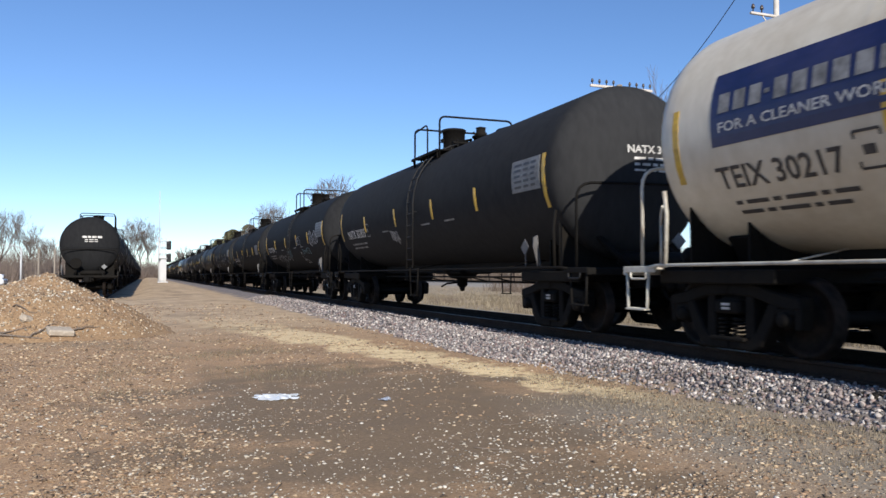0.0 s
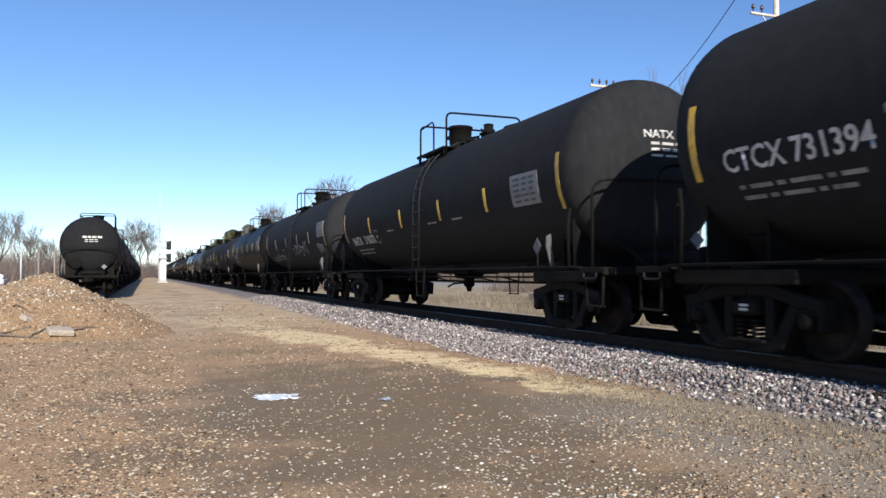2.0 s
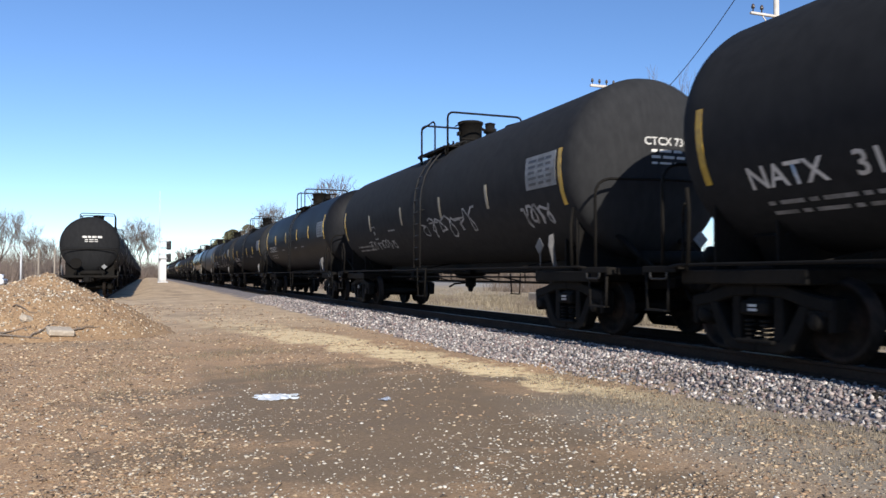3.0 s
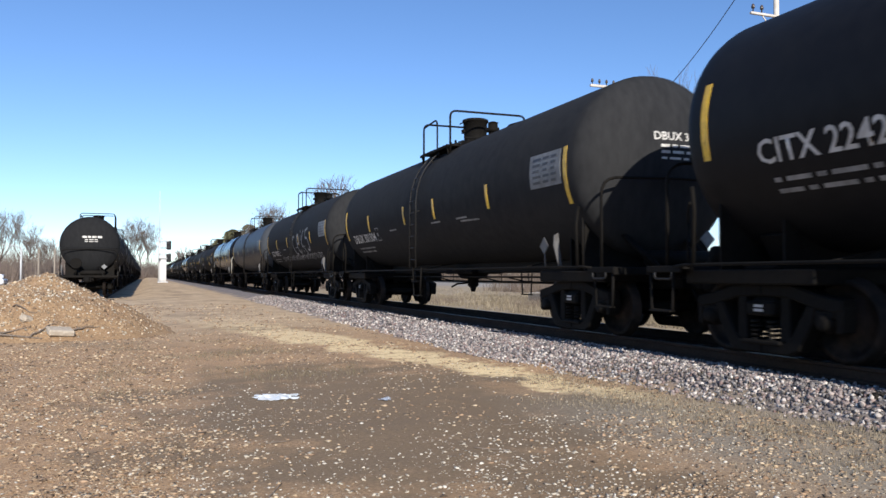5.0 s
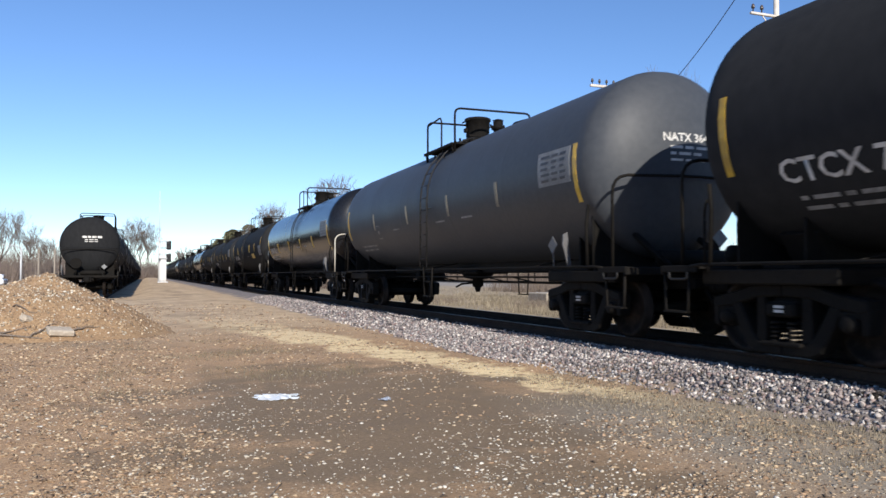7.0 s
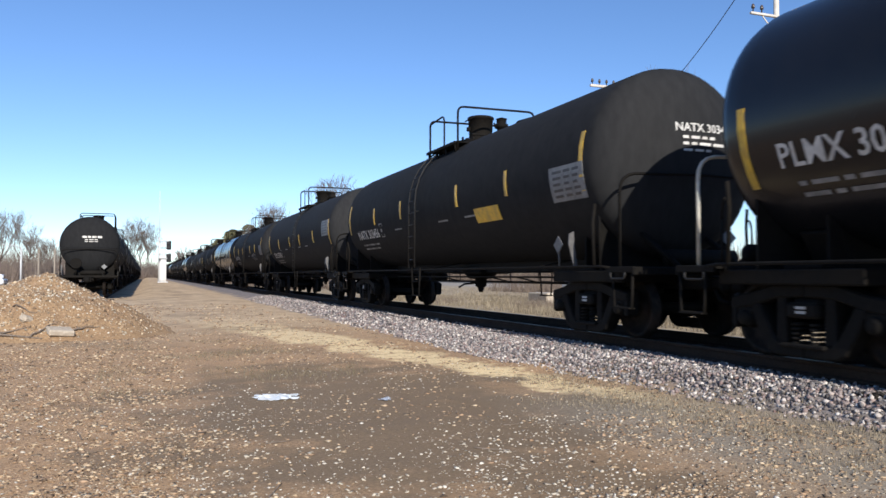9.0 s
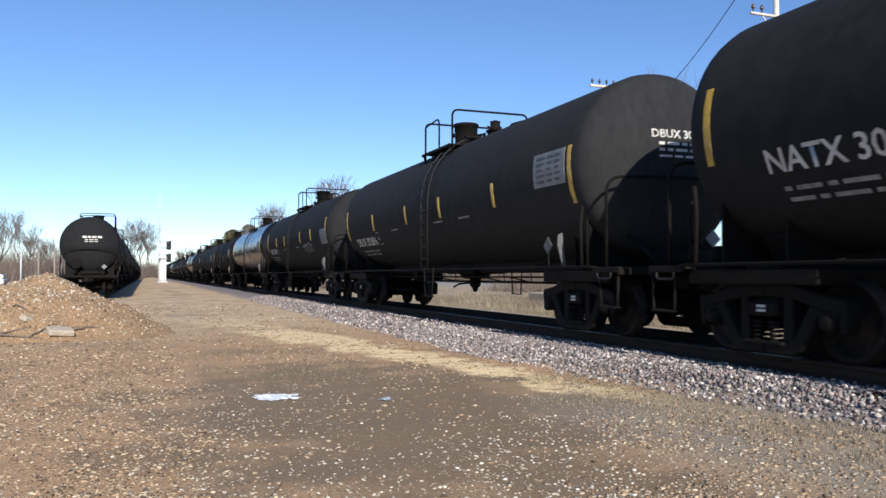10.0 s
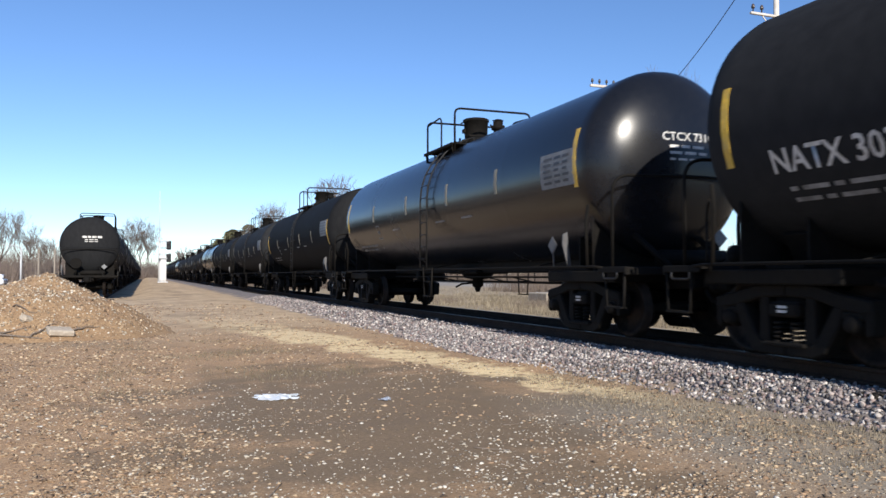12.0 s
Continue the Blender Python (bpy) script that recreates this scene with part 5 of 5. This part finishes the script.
for i in range(14):
    sweep(bm, [(-0.1, 0.55, 0.4 + i * 0.33), (0.32, 0.55, 0.4 + i * 0.33)], 0.025, 5)
part("ladder", bm, SIGNAL_WHITE, sig)
for z in (4.15, 2.75):
    bm = bmesh.new()
    box(bm, (0.62, 0.45, z), (0.5, 0.06, 1.0), 0.08)
    for i in range(2):
        lathe(bm, [(0.0, 0.13), (-0.25, 0.14)], 12, "y", (0.62, 0.42, z - 0.22 + 0.44 * i))
    box(bm, (0.2, 0.5, z - 0.3), (0.8, 0.08, 0.08))
    part("signal_head", bm, MATT, sig, "black signal head with hooded lenses")
bm = bmesh.new()
for z in (3.2, 4.6):
    box(bm, (0.1, 0.5, z), (1.1, 0.5, 0.08), 0.01)
part("service_platform", bm, SIGNAL_WHITE, sig)

# ---------------------------------------------------------------- telegraph poles and wire
POLE = mat("weathered_pole_wood", (0.20, 0.17, 0.14), (0.33, 0.29, 0.24), 0.9, grain=14, stain=2, stain_col=(0.13, 0.11, 0.09), bump=0.4, stretch=(3, 3, 0.3))
PALE = mat("bleached_arm_wood", (0.50, 0.46, 0.41), (0.64, 0.60, 0.55), 0.85, grain=14, stain=2, stain_col=(0.36, 0.32, 0.28), bump=0.3)
GLASSY = mat("dark_insulator", (0.05, 0.04, 0.035), (0.09, 0.07, 0.06), 0.25, grain=20, stain=3, bump=0.0)


def telegraph_pole(x, y, h, arm_z, arm, pins, label, thick=0.12):
    p = thing("telegraph_pole", pose(x, y, 0), label, "pole", "telegraph poles beyond the track")
    bm = bmesh.new()
    sweep(bm, [(0, 0, -0.2), (0, 0, h * 0.5), (0, 0, h)], [thick * 1.4, thick * 1.2, thick], 12)
    part("pole", bm, POLE if pins > 2 else PALE, p)
    bm = bmesh.new()
    box(bm, (0, -0.16, arm_z), (arm, 0.09, 0.10 if pins > 2 else 0.07), 0.01)
    part("crossarm", bm, PALE, p, "bleached wooden crossarm")
    for s in (-1, 1):
        bm = bmesh.new()
        sweep(bm, [(s * 0.7, -0.17, arm_z - 0.05), (0, -0.15, arm_z - 0.75)], 0.02, 5)
        part("brace", bm, PALE, p)
    for i in range(pins):
        for s in (-1, 1):
            bm = bmesh.new()
            lathe(bm, [(arm_z + 0.06, 0.02), (arm_z + 0.15, 0.02), (arm_z + 0.15, 0.05), (arm_z + 0.2, 0.055), (arm_z + 0.27, 0.035), (arm_z + 0.29, 0.01)], 8, "z", (s * (arm / 2 - 0.1 - i * 0.33), -0.16, 0))
            part("insulator", bm, GLASSY, p)
    return p


telegraph_pole(18.0, 27.0, 9.12, 8.95, 2.95, 4, "weathered telegraph pole with a pale crossarm and insulators")
telegraph_pole(18.0, 18.5, 12.2, 9.22, 2.3, 2, "taller slim pale pole with a crossarm and a sagging wire", 0.075)
bm = bmesh.new()
sweep(bm, [(18, 18.5 + 8.5 * f, 7.4 + 4.4 * (1 - f) ** 1.6) for f in [i / 14 for i in range(15)]], 0.014, 5)
solid("overhead_wire", bm, MATT, pose(0, 0, 0), "dark wire sagging from the taller pole to the next", "wire")


# ---------------------------------------------------------------- trees
def bare_tree(x, y, h, spread, seed, label, thick=0.014, depth=6):
    """A leafless tree: trunk and limbs, and a crown of fine twigs."""
    r = random.Random(seed)
    t = thing("bare_tree", pose(x, y, ground_z(x, y) if abs(x) < 60 else 0), label, "tree", "leafless trees")
    trunk, crown = bmesh.new(), bmesh.new()

    def grow(p, d, length, rad, lev):
        n = 3
        pts, q = [p], p.copy()
        for i in range(n):
            d = (d + Vector((r.uniform(-0.2, 0.2), r.uniform(-0.2, 0.2), r.uniform(-0.02, 0.16)))).normalized()
            q = q + d * length / n
            pts.append(q.copy())
        sweep(trunk if lev < 2 else crown, pts, [rad * (1 - 0.4 * i / n) for i in range(n + 1)], 6 if lev < 2 else 3)
        if lev >= depth:
            return
        for k in range(r.choice((2, 3, 3)) + (1 if lev in (1, 3) else 0)):
            a = r.uniform(0, 2 * math.pi)
            dd = (d * r.uniform(0.7, 1.2) + Vector((math.cos(a), math.sin(a), r.uniform(0.1, 0.7))) * spread).normalized()
            grow(pts[-1] if k < 2 else pts[-2], dd, length * r.uniform(0.62, 0.82), max(rad * 0.6, thick), lev + 1)
    grow(Vector((0, 0, -0.1)), Vector((0, 0, 1)), h * 0.36, h * 0.016, 0)
    part("trunk", trunk, BARK, t)
    part("crown", crown, TWIG, t, "fine leafless twigs")
    return t


def evergreen(x, y, h, seed, label):
    h *= 1.05
    r = random.Random(seed)
    t = thing("evergreen_tree", pose(x, y, 0), label, "tree", "evergreens")
    bm = bmesh.new()
    sweep(bm, [(0, 0, -0.1), (0.05, 0, h * 0.5), (0, 0, h * 0.97)], [h * 0.025, h * 0.016, 0.03], 8)
    part("trunk", bm, BARK, t)
    bm = bmesh.new()
    for i in range(1500):
        f = r.random() ** 0.8
        z = h * (0.12 + 0.88 * f)
        rad = h * 0.36 * (1 - f) ** 0.55 * (0.45 + 0.6 * r.random()) + 0.15
        a = r.uniform(0, 2 * math.pi)
        c = Vector((rad * math.cos(a), rad * math.sin(a), z))
        s = r.uniform(0.14, 0.34)
        d = Vector((math.cos(a), math.sin(a), r.uniform(-0.4, 0.2))).normalized()
        u = d.orthogonal().normalized() * s * 0.5
        w = d.cross(u).normalized() * s * 0.4
        v = [bm.verts.new(q) for q in (c - d * s, c + u, c + w, c - u, c - w, c + d * s * 1.4)]
        for k in range(4):
            bm.faces.new((v[0], v[1 + k], v[1 + (k + 1) % 4]))
            bm.faces.new((v[5], v[1 + (k + 1) % 4], v[1 + k]))
    part("crown", bm, NEEDLE, t, "dull green needles")
    return t


bare_tree(15.6, 70, 9.2, 0.62, 1, "bare grey-brown tree behind the moving train")
bare_tree(17.5, 66, 8.3, 0.6, 2, "bare tree with thin twigs behind the moving train")
bare_tree(32.3, 40, 11.3, 0.34, 5, "tall bare tree standing in the field beyond the track", 0.008, 6)
bare_tree(16.0, 108, 9.6, 0.7, 3, "bare tree in the row beyond the track")
bare_tree(18.5, 112, 10.4, 0.7, 4, "taller bare tree in the row beyond the track")
bare_tree(15.0, 125, 9.0, 0.7, 14, "bare tree in the row beyond the track")
for i, (x, y, h) in enumerate(((15.0, 148, 9.3), (17.0, 141, 9.8), (15.5, 160, 9.6), (14.5, 172, 8.6))):
    evergreen(x, y, h, 20 + i, "dull green evergreen in the row beyond the track")
for i, (x, y, h) in enumerate(((14.0, 190, 8.5), (14.5, 215, 9), (13.5, 245, 9), (14, 280, 10), (13.5, 320, 10))):
    bare_tree(x, y, h, 0.75, 40 + i, "far bare tree beyond the track", 0.04, 5)
for i, (x, y, h) in enumerate(((-4.5, 292, 19), (-1.5, 300, 18), (-7.5, 296, 15), (1.6, 310, 15), (0.2, 288, 12))):
    bare_tree(x, y, h, 0.55, 60 + i, "tall bare tree at the far end of the siding", 0.028, 6)
for i, (x, y, h) in enumerate(((-18.5, 120, 9.4), (-16.6, 128, 9.0), (-21, 135, 10.0), (-17.5, 150, 8.0), (-15.0, 160, 7.0), (-19, 165, 8), (-13.5, 175, 6.5))):
    bare_tree(x, y, h, 0.55, 80 + i, "bare tree beside the road beyond the mound", 0.012, 6)


def thicket(name, x0, x1, y0, y1, n, h0, h1, w, label, material=TWIG):
    r = np.random.RandomState(len(name))
    bm_pts = np.stack([r.uniform(x0, x1, n), r.uniform(y0, y1, n)], 1)
    h = r.uniform(h0, h1, n)
    base = np.concatenate([bm_pts, np.zeros((n, 1))], 1)
    top = base + np.stack([r.normal(0, 0.25, n) * h, r.normal(0, 0.25, n) * h, h], 1)
    sd = np.stack([np.full(n, w), np.zeros(n), np.zeros(n)], 1)
    bk = np.stack([np.zeros(n), np.full(n, w), np.zeros(n)], 1)
    v = np.stack([base - sd, base + sd, base + bk, top], 1).reshape(-1, 3)
    b = np.arange(n)[:, None] * 4
    f = np.concatenate([b + np.array([0, 1, 3]), b + np.array([1, 2, 3]), b + np.array([2, 0, 3])])
    return tagged(new(name, raw_mesh(name, v, f, material)), label, "brush", kind="stuff")


thicket("far_brush", -95, -9, 170, 260, 14000, 2.0, 9.0, 0.06, "brown leafless brush along the far road")
thicket("siding_brush", -9, 5.0, 275, 300, 2500, 2, 7, 0.07, "brown leafless brush at the end of the siding")
thicket("trackside_brush", 12.5, 19, 75, 330, 9000, 0.8, 5.0, 0.035, "grey leafless brush in a row beyond the track")
thicket("far_woods", 66, 95, -30, 330, 14000, 2.5, 7.5, 0.06, "brown leafless woods beyond the far road", BRUSH)
for i, (x, y, n, h) in enumerate(((14.2, 15.5, 260, 0.42), (16.4, 20.0, 340, 0.6), (13.6, 22.5, 220, 0.4), (18.6, 25.0, 420, 0.75), (15.2, 29.0, 320, 0.6), (20.5, 33.0, 420, 0.8), (13.9, 36.0, 260, 0.5), (17.3, 16.4, 240, 0.45), (22.0, 22.0, 380, 0.7))):
    b = thicket("dead_bush", x - h * 1.5, x + h * 1.5, y - h * 1.5, y + h * 1.5, n, h * 0.4, h, 0.006, "low dead brown weeds in the dry field", BRUSH)
    tagged(b, category="weeds", group="dead weeds in the field")
thicket("field_brush", 27, 36, 38, 62, 3500, 0.4, 1.7, 0.02, "low brown brush in the dry field", BRUSH)

# ---------------------------------------------------------------- distance
ASPHALT = mat("worn_asphalt", (0.10, 0.10, 0.10), (0.16, 0.158, 0.155), 0.9, spec=0.2, grain=10, stain=0.3, stain_col=(0.20, 0.195, 0.19), bump=0.2)


def slab(name, x0, x1, y0, y1, z, material, label, category):
    bm = bmesh.new()
    box(bm, ((x0 + x1) / 2, (y0 + y1) / 2, z - 0.1), (x1 - x0, y1 - y0, 0.2), 0.02)
    return solid(name, bm, material, pose(0, 0, 0), label, category, kind="structure")


slab("side_road", -19, -11.5, 20, 260, 0.09, ASPHALT, "grey asphalt road beyond the mound", "road")
slab("field_road", 52, 60, -40, 300, 0.08, ASPHALT, "pale road beyond the dry field", "road")

bm = bmesh.new()
LAMP = thing("street_lamp", pose(-13.1, 99, 0), "pale street lamp with one arm beside the road", "street lamp")
sweep(bm, [(0, 0, -0.1), (0, 0, 4.5)], [0.11, 0.09], 8)
part("pole", bm, SIGNAL_WHITE, LAMP)
bm = bmesh.new()
sweep(bm, [(0, 0, 4.4), (-0.7, 0, 4.7), (-1.5, 0, 4.75)], 0.06, 6)
part("arm", bm, SIGNAL_WHITE, LAMP)
bm = bmesh.new()
box(bm, (-1.7, 0, 4.74), (0.5, 0.22, 0.11), 0.03)
part("lamp_head", bm, SIGNAL_WHITE, LAMP)
for x, y, h in ((-11.1, 97, 4.5), (-9.6, 98, 4.4)):
    bm = bmesh.new()
    sweep(bm, [(0, 0, -0.2), (0, 0, h)], [0.12, 0.09], 8)
    box(bm, (0, 0, h - 0.5), (0.26, 0.2, 0.4), 0.03)
    solid("wooden_pole", bm, POLE, pose(x, y, 0), "plain wooden pole beside the far road", "pole", "poles by the far road")

cab = thing("equipment_bungalow", pose(25.9, 43.4, 0), "white metal equipment bungalow standing in the dry field", "bungalow")
bm = bmesh.new()
box(bm, (0, 0, 0.95), (1.25, 2.5, 1.6), 0.03)
part("body", bm, SIGNAL_WHITE, cab)
bm = bmesh.new()
box(bm, (0, 0, 1.78), (1.4, 2.65, 0.08), 0.03)
part("roof", bm, SIGNAL_WHITE, cab)
bm = bmesh.new()
box(bm, (0, 0, 0.07), (1.4, 2.7, 0.2), 0.02)
part("plinth", bm, CONCRETE, cab)
bm = bmesh.new()
box(bm, (0, -1.26, 0.95), (0.8, 0.03, 1.4), 0.008)
part("door", bm, SIGNAL_WHITE, cab)
bm = bmesh.new()
box(bm, (0, 0, 0.26), (1.1, 1.9, 0.55), 0.05)
solid("concrete_block", bm, CONCRETE, pose(17.9, 33.0, 0), "low weathered concrete block beyond the track", "block")

PAINTS = [mat("car_paint_white", (0.70, 0.71, 0.72), (0.78, 0.79, 0.8), 0.25, grain=8, stain=2, bump=0.0, coat=0.5), mat("car_paint_dark", (0.03, 0.035, 0.05), (0.045, 0.05, 0.065), 0.25, grain=8, stain=2, bump=0.0, coat=0.5)]
PANE = mat("dark_car_glass", (0.015, 0.02, 0.022), (0.025, 0.03, 0.032), 0.08, grain=5, stain=2, bump=0.0)
TYRE = mat("black_rubber", (0.018, 0.018, 0.018), (0.03, 0.03, 0.03), 0.85, grain=30, stain=4, bump=0.2)


def parked_car(x, y, rz, paint, label):
    c = thing("parked_car", pose(x, y, 0.08, 0, 0, rz), label, "car", "cars on the far road")
    bm = bmesh.new()
    box(bm, (0, 0, 0.58), (1.76, 4.5, 0.62), 0.14)
    box(bm, (0, -0.2, 1.10), (1.5, 2.3, 0.56), 0.20)
    part("body", bm, paint, c)
    for s in (-1, 1):
        bm = bmesh.new()
        box(bm, (s * 0.745, -0.2, 1.10), (0.03, 1.8, 0.32), 0.01)
        part("side_window", bm, PANE, c)
        for yy in (-1.4, 1.4):
            bm = bmesh.new()
            lathe(bm, [(s * 0.66, 0.1), (s * 0.66, 0.31), (s * 0.70, 0.33), (s * 0.86, 0.33), (s * 0.885, 0.3), (s * 0.86, 0.18), (s * 0.87, 0.05)], 16, "x", (0, yy, 0.33))
            part("wheel", bm, TYRE, c)
    return c


parked_car(55, 47, 4, PAINTS[0], "white car on the road beyond the field")
parked_car(55.5, 38, -2, PAINTS[1], "dark car on the road beyond the field")
parked_car(54.5, 60, 0, PAINTS[0], "white car farther along the road beyond the field")
parked_car(-15.0, 96, 3, PAINTS[0], "white car on the road beyond the mound")

# ---------------------------------------------------------------- movement
def motions():
    for k, car in enumerate(TRAIN):
        walk(car, [(t, pose(TRACK_X, at_time(k, t), RAIL_Z)) for t in (0, 1, 2, 3, 4, 5, 6, 7, 8, 9, 9.5, 9.7, 9.8, 9.9, 10, 10.1, 10.2, 10.5, 11, 12)])
    turn = math.degrees(SPEED / FPS / 0.457)
    for w in SPIN:
        c = w.matrix_basis.translation.copy()
        walk(w, [(f / FPS, pose(c.x, c.y, c.z, (turn * f) % 360, 0, 0)) for f in range(361)])


motions()
